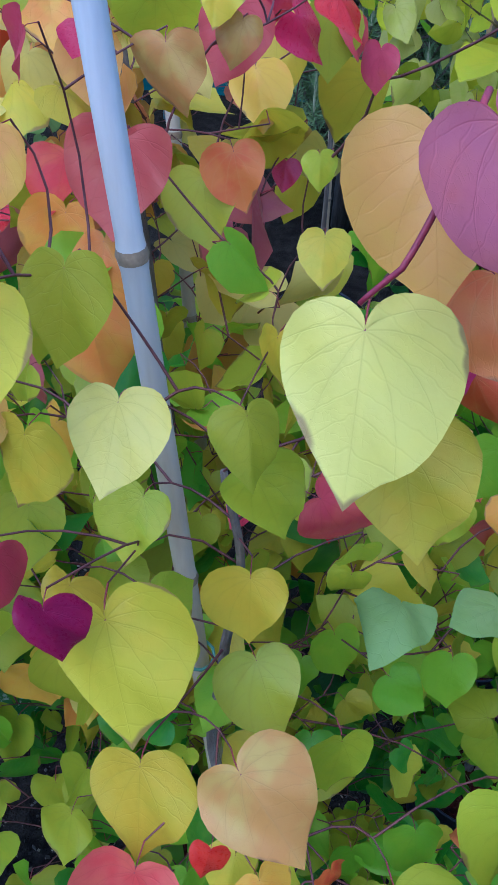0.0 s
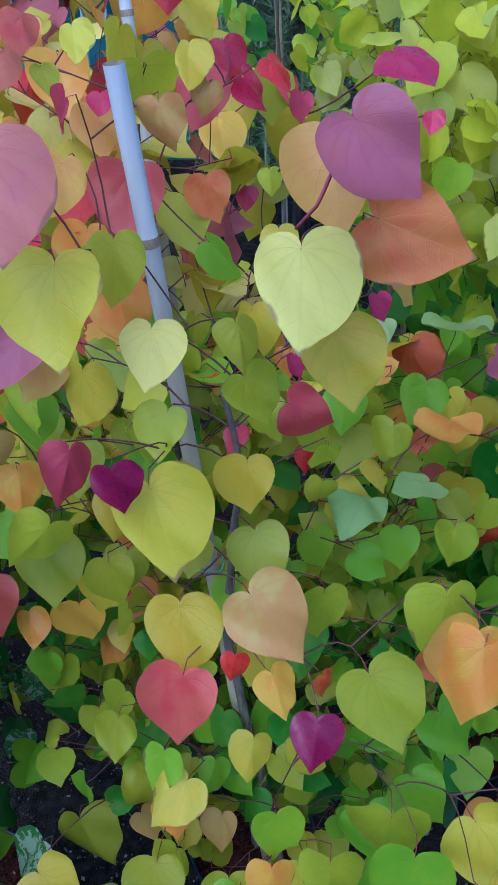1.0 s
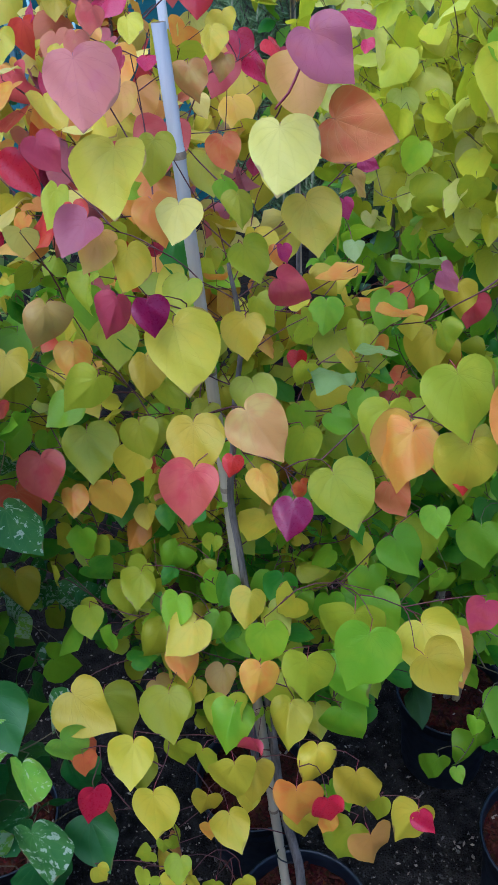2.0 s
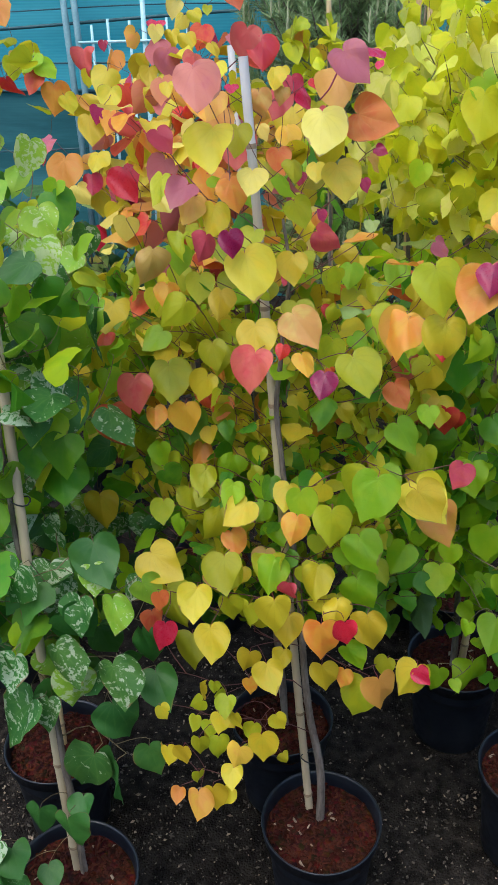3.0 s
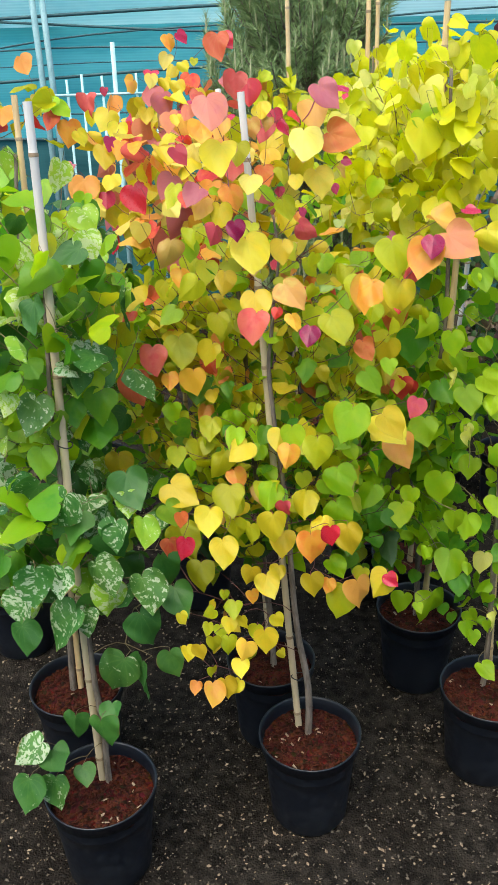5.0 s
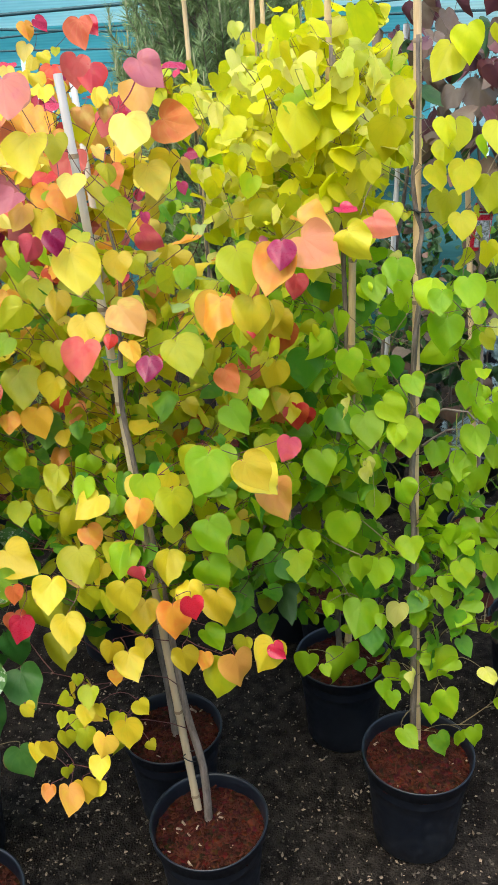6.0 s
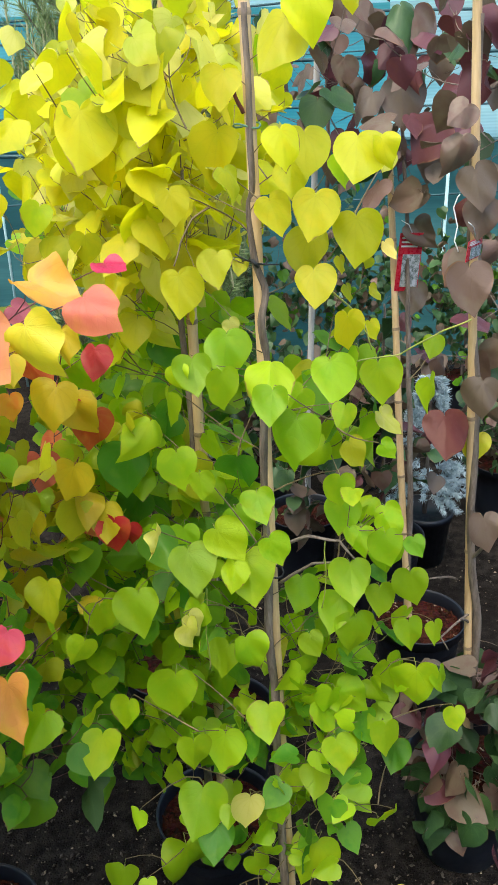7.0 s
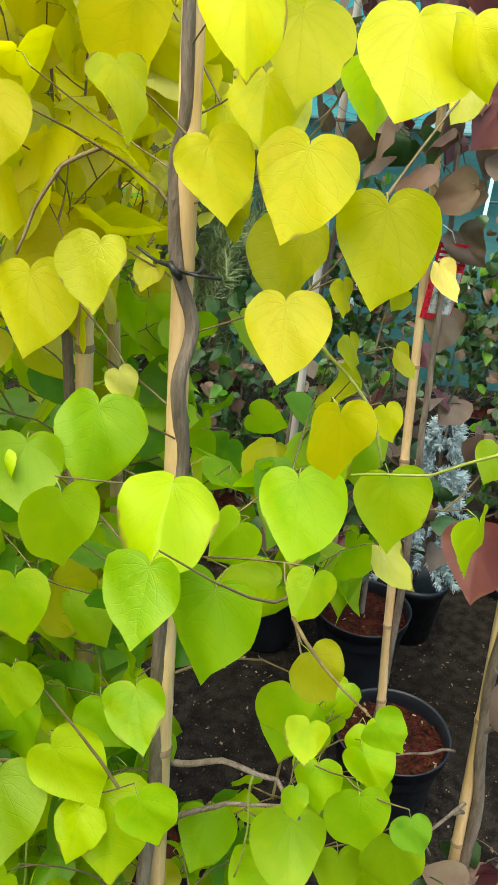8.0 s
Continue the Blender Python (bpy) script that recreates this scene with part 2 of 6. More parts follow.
def pot_material():
    n = Nodes("pot_plastic")
    dust = n.noise(5.0, 5.0, 0.65)
    scuff = n.noise(40.0, 3.0, 0.6)
    f = n.remap(n.math("ADD", dust, n.math("MULTIPLY", scuff, 0.25)), 0.55, 0.85, 0.0, 0.8)
    n.set(Base_Color=n.mix(f, (0.004, 0.006, 0.011), (0.016, 0.019, 0.025)), Roughness=n.remap(scuff, 0.3, 0.7, 0.36, 0.52), Specular_IOR_Level=0.5)
    n.bump(scuff, 0.12, 0.001)
    return n.mat


def soil_material():
    n = Nodes("compost")
    chips = n.voronoi(95.0)
    a = n.noise(40.0, 4.0, 0.65)
    b = n.noise(7.0, 3.0, 0.5)
    col = n.mix(n.remap(a, 0.35, 0.65), (0.018, 0.005, 0.003), (0.056, 0.014, 0.008))
    col = n.mix(n.remap(b, 0.5, 0.7, 0.0, 0.45), col, (0.018, 0.007, 0.005))
    n.set(Base_Color=n.mix(0.5, col, chips[1], "SOFT_LIGHT"), Roughness=0.9, Specular_IOR_Level=0.08)
    n.bump(n.math("ADD", a, n.math("MULTIPLY", chips[0], -1.0)), 0.9, 0.006)
    return n.mat


def ground_material():
    n = Nodes("gravel_ground")
    cells = n.voronoi(170.0)
    grit = n.noise(240.0, 3.0, 0.7)
    mid = n.noise(26.0, 4.0, 0.6)
    broad = n.noise(2.2, 4.0, 0.6)
    base = n.mix(n.remap(mid, 0.36, 0.66), (0.008, 0.0066, 0.0057), (0.030, 0.0245, 0.020))
    base = n.mix(n.remap(broad, 0.42, 0.64, 0.0, 0.6), base, (0.008, 0.0058, 0.0045))
    pale = n.math("MULTIPLY", n.remap(n.math("FRACT", n.math("MULTIPLY", cells[0], 9.0)), 0.7, 0.95), n.remap(grit, 0.54, 0.68))
    col = n.mix(n.math("MULTIPLY", pale, 0.6), base, (0.15, 0.12, 0.095))
    n.set(Base_Color=col, Roughness=0.95, Specular_IOR_Level=0.06)
    n.bump(n.math("ADD", n.math("MULTIPLY", grit, 0.6), n.math("ADD", mid, n.math("MULTIPLY", cells[0], -1.0))), 0.9, 0.006)
    return n.mat


def net_material(name, c1, c2, see=0.25):
    """Woven shade net: fine weave, soft folds, some light through."""
    n = Nodes(name)
    co = n.coords()
    sep = n.t.nodes.new("ShaderNodeSeparateXYZ")
    n.put(sep.inputs[0], co)
    weave = n.math("PINGPONG", n.math("MULTIPLY", sep.outputs[2], 120.0), 1.0)
    mp = n.t.nodes.new("ShaderNodeMapping")
    mp.inputs["Scale"].default_value = (0.35, 1, 2.6)
    n.put(mp.inputs[0], co)
    fold = n.noise(1.6, 4.0, 0.55, mp.outputs[0])
    fine = n.noise(18.0, 3.0, 0.6, mp.outputs[0])
    f = n.remap(n.math("ADD", fold, n.math("MULTIPLY", fine, 0.25)), 0.42, 0.80)
    col = n.mix(n.math("MULTIPLY", weave, 0.15), n.mix(f, c1, c2), (0.02, 0.10, 0.12))
    n.set(Base_Color=col, Roughness=0.6, Specular_IOR_Level=0.3)
    n.bump(fold, 0.4, 0.03)
    tr = n.t.nodes.new("ShaderNodeBsdfTranslucent")
    n.put(tr.inputs["Color"], col)
    ms = n.t.nodes.new("ShaderNodeMixShader")
    ms.inputs[0].default_value = see
    n.put(ms.inputs[1], n.bsdf.outputs[0])
    n.put(ms.inputs[2], tr.outputs[0])
    n.put(n.out.inputs[0], ms.outputs[0])
    return n.mat


POT, SOIL, GROUND = pot_material(), soil_material(), ground_material()
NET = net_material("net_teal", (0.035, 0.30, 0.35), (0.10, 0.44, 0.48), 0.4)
# the same teal net, with shade put into its colour
NET_SHADED = net_material("net_shaded", (0.020, 0.095, 0.10), (0.055, 0.18, 0.18), 0.2)
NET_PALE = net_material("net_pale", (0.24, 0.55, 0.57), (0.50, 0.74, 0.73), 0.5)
CABLE = plain_material("cable_dark", (0.02, 0.06, 0.07), (0.03, 0.09, 0.10), 20.0, 0.6, 0.1)
STEEL = plain_material("galvanised_steel", (0.20, 0.34, 0.36), (0.30, 0.44, 0.45), 14.0, 0.5, 0.15)
STEEL_PALE = plain_material("stake_pale", (0.30, 0.50, 0.52), (0.46, 0.64, 0.64), 14.0, 0.5, 0.15)
NEEDLE = plain_material("pine_needle", (0.13, 0.20, 0.07), (0.30, 0.38, 0.16), 30.0, 0.55, 0.1)
CANDLE = plain_material("pine_candle", (0.30, 0.30, 0.16), (0.42, 0.40, 0.24), 30.0, 0.6, 0.1)
SPRUCE = plain_material("spruce_blue", (0.24, 0.33, 0.36), (0.46, 0.56, 0.58), 40.0, 0.6, 0.1)
CARD_RED = plain_material("card_red", (0.50, 0.012, 0.03), (0.56, 0.02, 0.04), 20.0, 0.3, 0.05, 0.5)
CARD_WHITE = plain_material("card_white", (0.70, 0.70, 0.68), (0.78, 0.78, 0.76), 20.0, 0.35, 0.05, 0.5)
CARD_PHOTO = plain_material("card_photo", (0.10, 0.13, 0.11), (0.55, 0.55, 0.58), 70.0, 0.3, 0.02, 0.5)


# ---- mesh helpers ----
def mesh_of(name, verts, faces, mats=(), smooth=True, uvs=None, index=None, rim=None):
    me = bpy.data.meshes.new(name)
    me.from_pydata([tuple(v) for v in verts], [], [tuple(f) for f in faces])
    for m in mats:
        me.materials.append(m)
    if index is not None:
        me.polygons.foreach_set("material_index", np.asarray(index, dtype=np.int32))
    if smooth:
        me.polygons.foreach_set("use_smooth", np.ones(len(me.polygons), dtype=bool))
    if uvs is not None:
        layer = me.uv_layers.new(name="UVMap")
        loops = np.empty(len(me.loops), dtype=np.int32)
        me.loops.foreach_get("vertex_index", loops)
        layer.data.foreach_set("uv", np.asarray(uvs, dtype=np.float32)[loops].ravel())
        if rim is not None:
            second_layer = me.uv_layers.new(name="rim")
            both = np.stack([np.asarray(rim, dtype=np.float32)[loops]] * 2, 1)
            second_layer.data.foreach_set("uv", both.ravel())
    me.update()
    return me


def part(name, me, parent, label="", at=None):
    ob = new(name, me)
    if parent is not None:
        ob.parent = parent
    if at is not None:
        ob.matrix_basis = at
    if label:
        tagged(ob, label)
    return ob


def tube(points, radii, sides=6, cap=True):
    """Verts and faces of a tube along points."""
    pts = [Vector(p) for p in points]
    verts, faces = [], []
    side = None
    for i, p in enumerate(pts):
        d = (pts[min(i + 1, len(pts) - 1)] - pts[max(i - 1, 0)])
        d = d.normalized() if d.length > 1e-9 else Vector((0, 0, 1))
        if side is None:
            side = d.orthogonal().normalized()
        side = (side - d * side.dot(d))
        side = side.normalized() if side.length > 1e-6 else d.orthogonal().normalized()
        up = d.cross(side)
        for k in range(sides):
            a = 2 * math.pi * k / sides
            verts.append(p + (side * math.cos(a) + up * math.sin(a)) * radii[i])
    for i in range(len(pts) - 1):
        for k in range(sides):
            a, b = i * sides + k, i * sides + (k + 1) % sides
            faces.append((a, b, b + sides, a + sides))
    if cap:
        faces.append(tuple(range(sides))[::-1])
        faces.append(tuple(range((len(pts) - 1) * sides, len(pts) * sides)))
    return verts, faces


def joined(pieces):
    """Verts and faces of several pieces in one."""
    verts, faces = [], []
    for v, f in pieces:
        k = len(verts)
        verts += list(v)
        faces += [tuple(i + k for i in q) for q in f]
    return verts, faces


def lathe(profile, sides=40):
    verts, faces = [], []
    for r, z in profile:
        for k in range(sides):
            a = 2 * math.pi * k / sides
            verts.append((r * math.cos(a), r * math.sin(a), z))
    for i in range(len(profile) - 1):
        for k in range(sides):
            a, b = i * sides + k, i * sides + (k + 1) % sides
            faces.append((a, b, b + sides, a + sides))
    return verts, faces


def bend(a, b, sag, n=5):
    """Points of a bent line from a to b, lifted in the middle by sag."""
    a, b = Vector(a), Vector(b)
    return [a.lerp(b, t) + Vector(sag) * (4 * t * (1 - t)) for t in [i / n for i in range(n + 1)]]


# ---- leaves ----
OUTLINE = [(0, 1.10), (5, 0.995), (12, 0.90), (22, 0.825), (36, 0.745), (54, 0.665), (75, 0.60), (95, 0.53), (115, 0.435), (133, 0.315), (150, 0.215), (163, 0.14), (172, 0.09), (180, 0.03)]


def leaf_template(steps, rings, fold, cup, curl, wave, lobe, seed, stalk=0.42, twist=0.0):
    """A heart-shaped blade: stalk joint at the origin, tip along -z, face towards -y. Verts, faces, material index, uv."""
    rng = random.Random(seed)
    skew = rng.uniform(-0.14, 0.14)
    ph = rng.uniform(0, 6.28)
    angs = np.linspace(-180, 180, 2 * steps + 1)[:-1] if steps < 9 else None
    if angs is None:
        half = [0, 4, 8, 13, 19, 26, 34, 43, 53, 64, 75, 87, 99, 111, 122, 132, 141, 149, 156, 163, 169, 175]
        angs = np.array(sorted([-a for a in half[1:]] + half + [180.0]))
    else:
        half = [0, 9, 24, 45, 70, 94, 117, 139, 158, 170]
        angs = np.array(sorted([-a for a in half[1:]] + half + [180.0]))
    ks, rs = zip(*OUTLINE)
    verts, uvs, faces, index = [(0, 0, 0)], [(0.5, 0.0)], [], []
    rim = [0.0]
    n = len(angs)

    def place(x, z):
        y = fold * abs(x) - cup * (x * x + 0.3 * z * z) + curl * max(0.0, -z) ** 2
        y += wave * math.sin(7.0 * x + 5.0 * z + ph) * (abs(x) + 0.2 * abs(z))
        if steps > 9:
            y += 0.011 * math.sin(17 * x + ph) * math.sin(14 * z + 2 * ph) + 0.006 * math.sin(31 * x - 23 * z + ph)
        tw = twist * z
        return (x * math.cos(tw) - y * math.sin(tw), x * math.sin(tw) + y * math.cos(tw), z)

    for f in rings:
        for a in angs:
            r = np.interp(abs(a), ks, rs) * (1.0 + (lobe - 1.0) * min(1.0, max(0.0, (abs(a) - 100.0) / 50.0))) * (1.0 + skew * math.copysign(1, a) * min(1.0, abs(a) / 30)) * f
            r *= 1.0 + (0.038 * math.sin(a * 0.055 + ph) + 0.018 * math.sin(a * 0.13 + 2.3 * ph)) * f * (abs(a) / 180)
            x, z = r * math.sin(math.radians(a)), -r * math.cos(math.radians(a))
            verts.append(place(x, z))
            uvs.append((x + 0.5, -z))
            rim.append(f if abs(a) < 150 else f * 0.8)
    for k in range(n):
        j = (k + 1) % n
        faces.append((0, 1 + k, 1 + j))
        for q in range(len(rings) - 1):
            a, b = 1 + q * n, 1 + (q + 1) * n
            faces.append((a + k, b + k, b + j, a + j))
    index = [0] * len(faces)
    if stalk:
        pts = [(0, 0, 0), (0, stalk * 0.18, stalk * 0.30), (0, stalk * 0.60, stalk * 0.48)]
        v, fc = tube(pts, [0.012, 0.009, 0.011], 3, False)
        k = len(verts)
        verts += [tuple(p) for p in v]
        uvs += [(0.5, 0.0)] * len(v)
        rim += [0.0] * len(v)
        faces += [tuple(i + k for i in q) for q in fc]
        index += [1] * len(fc)
    return verts, faces, index, uvs, rim


FORMS = [(0.08, 0.30, 0.12, 0.09, 1.0), (0.04, 0.45, 0.24, 0.11, 0.85), (0.22, 0.05, 0.02, 0.12, 1.05), (0.10, 0.60, 0.34, 0.10, 1.1), (-0.10, 0.20, -0.14, 0.15, 0.9), (0.34, 0.15, 0.22, 0.12, 1.0),
         (0.55, 0.25, 0.25, 0.10, 0.95), (0.06, -0.35, 0.10, 0.18, 0.75), (0.14, 0.35, 0.45, 0.20, 0.8), (0.75, 0.30, 0.50, 0.16, 0.9), (-0.22, 0.50, 0.60, 0.22, 0.85), (0.30, -0.45, 0.70, 0.26, 0.8)]
TWISTS = [0.0, 0.15, -0.1, 0.2, 0.0, -0.2, 0.1, 0.35, -0.4, 0.25, 0.5, -0.55]
FINE = [leaf_template(14, (0.2, 0.42, 0.62, 0.8, 0.92, 1.0), *f, seed=i, twist=TWISTS[i]) for i, f in enumerate(FORMS)]
COARSE = [leaf_template(8, (0.55, 1.0), *f, seed=10 + i, twist=TWISTS[i]) for i, f in enumerate(FORMS)]
LEAF_MESH = {}


def leaf_mesh(form, fine, stalk):
    key = (form, fine, stalk.name)
    if key not in LEAF_MESH:
        v, f, idx, uv, rm = (FINE if fine else COARSE)[form]
        LEAF_MESH[key] = mesh_of("leaf", v, f, (BLADE["gold"], stalk), True, uv, idx, rm)
    return LEAF_MESH[key]


class Tree:
    """A potted tree: an Empty at the pot's foot that carries its parts, and lists of its leaves and twigs."""

    def __init__(self, name, label, category, base, group, stalk, twig, seed):
        self.root = tagged(new(name), label, category, group)
        self.root.matrix_basis = pose(*base, 0)
        self.base = Vector((*base, 0))
        self.stalk, self.twig = stalk, twig
        self.rng = random.Random(seed)
        self.nodes, self.leaves, self.links = [], [], []
        self.count, self.spill = 0, []

    def own(self, p):
        return Vector(p) - self.base

    def leaf(self, tint, x, y, z, width, yaw=0.0, tilt=22.0, roll=0.0, fine=False, form=None):
        """A leaf with its middle at (x, y, z)."""
        form = self.rng.choices(range(len(FORMS)), (4, 4, 4, 3, 3, 3, 0.6, 2, 1, 0.6, 0.8, 0.8) if fine else (2, 2, 2, 3, 3, 3, 2, 3, 2, 2.5, 3, 3))[0] if form is None else form
        size = width / 1.13
        rot = pose(0, 0, 0, -tilt, 0, yaw) @ pose(0, 0, 0, 0, roll, 0)
        joint = Vector((x, y, z)) - rot.to_3x3() @ Vector((0, 0, -0.40 * size))
        m = Matrix.Translation(joint - self.base) @ rot @ Matrix.Scale(size, 4)
        self.leaves.append(m @ Vector((0, 0.42 * 0.60, 0.42 * 0.48)))
        if self.count < 300:
            ob = part("leaf", leaf_mesh(form, fine, self.stalk), self.root, at=m)
            ob.material_slots[0].link = "OBJECT"
            ob.material_slots[0].material = BLADE[tint]
            self.count += 1
        else:
            self.spill.append((tint, form, m))

    def fill(self, n, centre, radii, sizes, tints, tilt=22.0, spread=55.0, hollow=0.45, keep=0.03):
        """n leaves in an egg-shaped part of the crown. tints: names with weights."""
        names, weights = zip(*tints)
        done = 0
        spots = [self.root.matrix_basis.translation + p for p in self.leaves]
        for _ in range(n * 6):
            if done >= n:
                break
            d = Vector((self.rng.gauss(0, 1), self.rng.gauss(0, 1), self.rng.gauss(0, 1))).normalized()
            r = self.rng.uniform(hollow, 1.0)
            p = Vector(centre) + Vector([d[i] * r * radii[i] for i in range(3)])
            if any((p - q).length < keep for q in spots):
                continue
            side = math.degrees(math.atan2(d.x, -d.y)) * 0.45
            self.leaf(self.rng.choices(names, weights)[0], p.x, p.y, p.z, self.rng.uniform(*sizes), side + self.rng.gauss(0, spread * 1.1), tilt + 8 + self.rng.gauss(0, 36), self.rng.gauss(0, 34))
            done += 1

    def pot(self, radius=0.135, height=0.27, material=None, soil_at=0.235, turn=0):
        r = radius
        prof = [(0.001, 0.0), (r * 0.74, 0.0), (r * 0.765, 0.006), (r * 0.80, height * 0.28), (r * 0.86, height * 0.62), (r * 0.925, height - 0.030), (r * 0.975, height - 0.028), (r * 0.985, height - 0.004), (r, height), (r * 1.004, height + 0.003), (r * 0.985, height + 0.005), (r * 0.955, height), (r * 0.93, height - 0.02), (r * 0.90, soil_at - 0.03)]
        v, f = lathe(prof, 48)
        v = [Vector(p) + Vector((0.0012 * math.sin(3 * math.atan2(p[1], p[0]) + turn), 0.0012 * math.cos(2 * math.atan2(p[1], p[0]) + turn), 0)) for p in v]
        part("pot", mesh_of("pot", v, f, (material or POT,)), self.root)
        rings, verts, faces = 9, [(0, 0, soil_at + 0.012)], []
        rr = r * 0.925
        for i in range(1, rings + 1):
            for k in range(40):
                a = 2 * math.pi * k / 40
                q = rr * i / rings
                x, y = q * math.cos(a), q * math.sin(a)
                h = 0.012 * (1 - (i / rings) ** 2) + 0.007 * noise.noise(Vector((x * 28 + turn, y * 28, turn))) + 0.004 * noise.noise(Vector((x * 90, y * 90, turn)))
                verts.append((x, y, soil_at + h))
        for k in range(40):
            j = (k + 1) % 40
            faces.append((0, 1 + k, 1 + j))
            for i in range(rings - 1):
                a, b = 1 + i * 40, 1 + (i + 1) * 40
                faces.append((a + k, b + k, b + j, a + j))
        self.soil_part = part("soil", mesh_of("soil", verts, faces, (SOIL,)), self.root, "reddish brown composted bark mulch")

    def mulch(self, radius=0.135, soil_at=0.235, n=420):
        """Loose bark chips on the compost."""
        verts, faces, index = [], [], []
        for _ in range(n):
            a, q = self.rng.uniform(0, 6.283), radius * 0.90 * math.sqrt(self.rng.random())
            s = self.rng.uniform(0.002, 0.006)
            m = pose(q * math.cos(a), q * math.sin(a), soil_at + 0.010 * (1 - (q / radius) ** 2) + 0.004, self.rng.uniform(-40, 40), self.rng.uniform(-40, 40), self.rng.uniform(0, 360))
            k = len(verts)
            l, w, h = s * self.rng.uniform(0.8, 2.2), s * 0.6, s * 0.25
            for x, y, z in ((-l, -w, -h), (l, -w * 0.7, -h), (l * 0.8, w, -h), (-l * 0.9, w * 0.8, -h), (-l * 0.8, -w * 0.7, h), (l * 0.7, -w * 0.5, h), (l * 0.6, w * 0.7, h), (-l * 0.7, w * 0.6, h)):
                verts.append(m @ Vector((x, y, z)))
            for f in ((0, 3, 2, 1), (4, 5, 6, 7), (0, 1, 5, 4), (1, 2, 6, 5), (2, 3, 7, 6), (3, 0, 4, 7)):
                faces.append(tuple(i + k for i in f))
                index.append(0)
            if self.rng.random() < 0.04:
                index[-6:] = [1] * 6
        tagged(part("mulch", mesh_of("chips", verts, faces, (COMPOST, PALE_CHIP), False, None, index), self.soil_part), "loose reddish bark chips with pale splinters", kind="stuff")

    def cane(self, foot, top, radius=0.0085, material=None, nodes=7, hollow=True, phase=0.6):
        a, b = self.own(foot), self.own(top)
        L = (b - a).length
        marks = [(i + phase + (self.rng.uniform(-0.15, 0.15) if i < nodes - 1 else 0.0)) / nodes for i in range(nodes)]
        ts, rs = [0.0], [radius * 1.08]
        for m in marks:
            for dt, k in ((-0.010, 1.0), (-0.004, 1.10), (0.0, 1.20), (0.004, 1.06), (0.010, 0.98)):
                ts.append(m + dt / L)
                rs.append(radius * k * (1.08 - 0.2 * m))
        ts.append(1.0)
        rs.append(radius * 0.90)
        drift = Vector((self.rng.uniform(-1, 1), self.rng.uniform(-1, 1), 0)) * 0.006
        pts = [a.lerp(b, t) + drift * math.sin(t * 5) for t in ts]
        v, f = tube(pts, rs, 12, not hollow)
        idx = []
        for i in range(len(ts) - 1):
            near = any(abs((ts[i] + ts[i + 1]) / 2 - m) < 0.0045 / L for m in marks)
            idx += [1 if near else 0] * 12
        if hollow:
            top_pts = [pts[-1], pts[-1] - (b - a).normalized() * 0.02]
            v2, f2 = tube(top_pts, [radius * 0.90, radius * 0.5], 12, False)
            k = len(v)
            v, f = v + v2, f + [tuple(i + k for i in q)[::-1] for q in f2]
            idx += [1] * 12
        else:
            idx += [0, 0]
        part("cane", mesh_of("cane", v, f, (material or BAMBOO, BAMBOO_NODE), True, None, idx), self.root, "weathered grey bamboo cane" if material is BAMBOO_GREY else "tan bamboo cane with darker nodes")

    def trunk(self, points, r0=0.010, r1=0.004):
        """The stem, through the given points; it takes twigs over its whole length."""
        pts = [self.own(p) for p in points]
        fine = []
        for i in range(len(pts) - 1):
            p0, p1, p2, p3 = pts[max(i - 1, 0)], pts[i], pts[i + 1], pts[min(i + 2, len(pts) - 1)]
            for k in range(8):
                t = k / 8
                q = 0.5 * (2 * p1 + (p2 - p0) * t + (2 * p0 - 5 * p1 + 4 * p2 - p3) * t * t + (3 * p1 - p0 - 3 * p2 + p3) * t ** 3)
                w = noise.noise_vector(q * 9 + self.base) * 0.004
                fine.append(q + Vector((w.x, w.y, 0)))
        fine.append(pts[-1])
        n = len(fine)
        rad = [(r0 + (r1 - r0) * (i / (n - 1)) ** 0.8) * (1 + 0.10 * noise.noise(fine[i] * 40)) for i in range(n)]
        rad[0] *= 1.35
        v, f = tube(fine, rad, 9)
        self.stem_part = part("trunk", mesh_of("trunk", v, f, (BARK,)), self.root, "slender grey-brown crooked stem")
        for q in fine:
            if q.z > 0.36:
                self.nodes.append((q, 0))

    def stem(self, points, r0, r1, material, n=6):
        """A bare side stem through the given points."""
        pts = [self.own(p) for p in points]
        fine = [pts[0]]
        for a, b in zip(pts, pts[1:]):
            for k in range(1, n + 1):
                q = a.lerp(b, k / n)
                fine.append(q + noise.noise_vector((q + self.base) * 22) * 0.004)
        rad = [r0 + (r1 - r0) * i / (len(fine) - 1) for i in range(len(fine))]
        v, f = tube(fine, rad, 7)
        part("branch", mesh_of("branch", v, f, (material,)), self.stem_part)

    def tie(self, at, r=0.016, material=None, loose=True):
        c = self.own(at)
        ring = [c + Vector((r * math.cos(a) * 1.25, r * math.sin(a), 0.003 * math.sin(2 * a))) for a in [i * 0.5236 for i in range(13)]]
        bits = [tube(ring, [0.0014] * 13, 6, False)]
        if loose:
            k = c + Vector((0, -r, 0))
            bits.append(tube([k, k + Vector((-0.012, -0.008, 0.006)), k + Vector((-0.026, -0.006, 0.014))], [0.0012] * 3, 5))
            bits.append(tube([k, k + Vector((0.014, -0.006, -0.001)), k + Vector((0.032, -0.005, -0.002))], [0.0012] * 3, 5))
            bits.append(tube([k + Vector((-0.004, -0.003, 0.005)), k + Vector((0.0, -0.006, 0)), k + Vector((0.004, -0.003, -0.005))], [0.0026] * 3, 6))
        v, f = joined(bits)
        part("tie", mesh_of("tie", v, f, (material or WIRE,)), self.root, "thin black wire tie" if material is None else "green plastic tie")

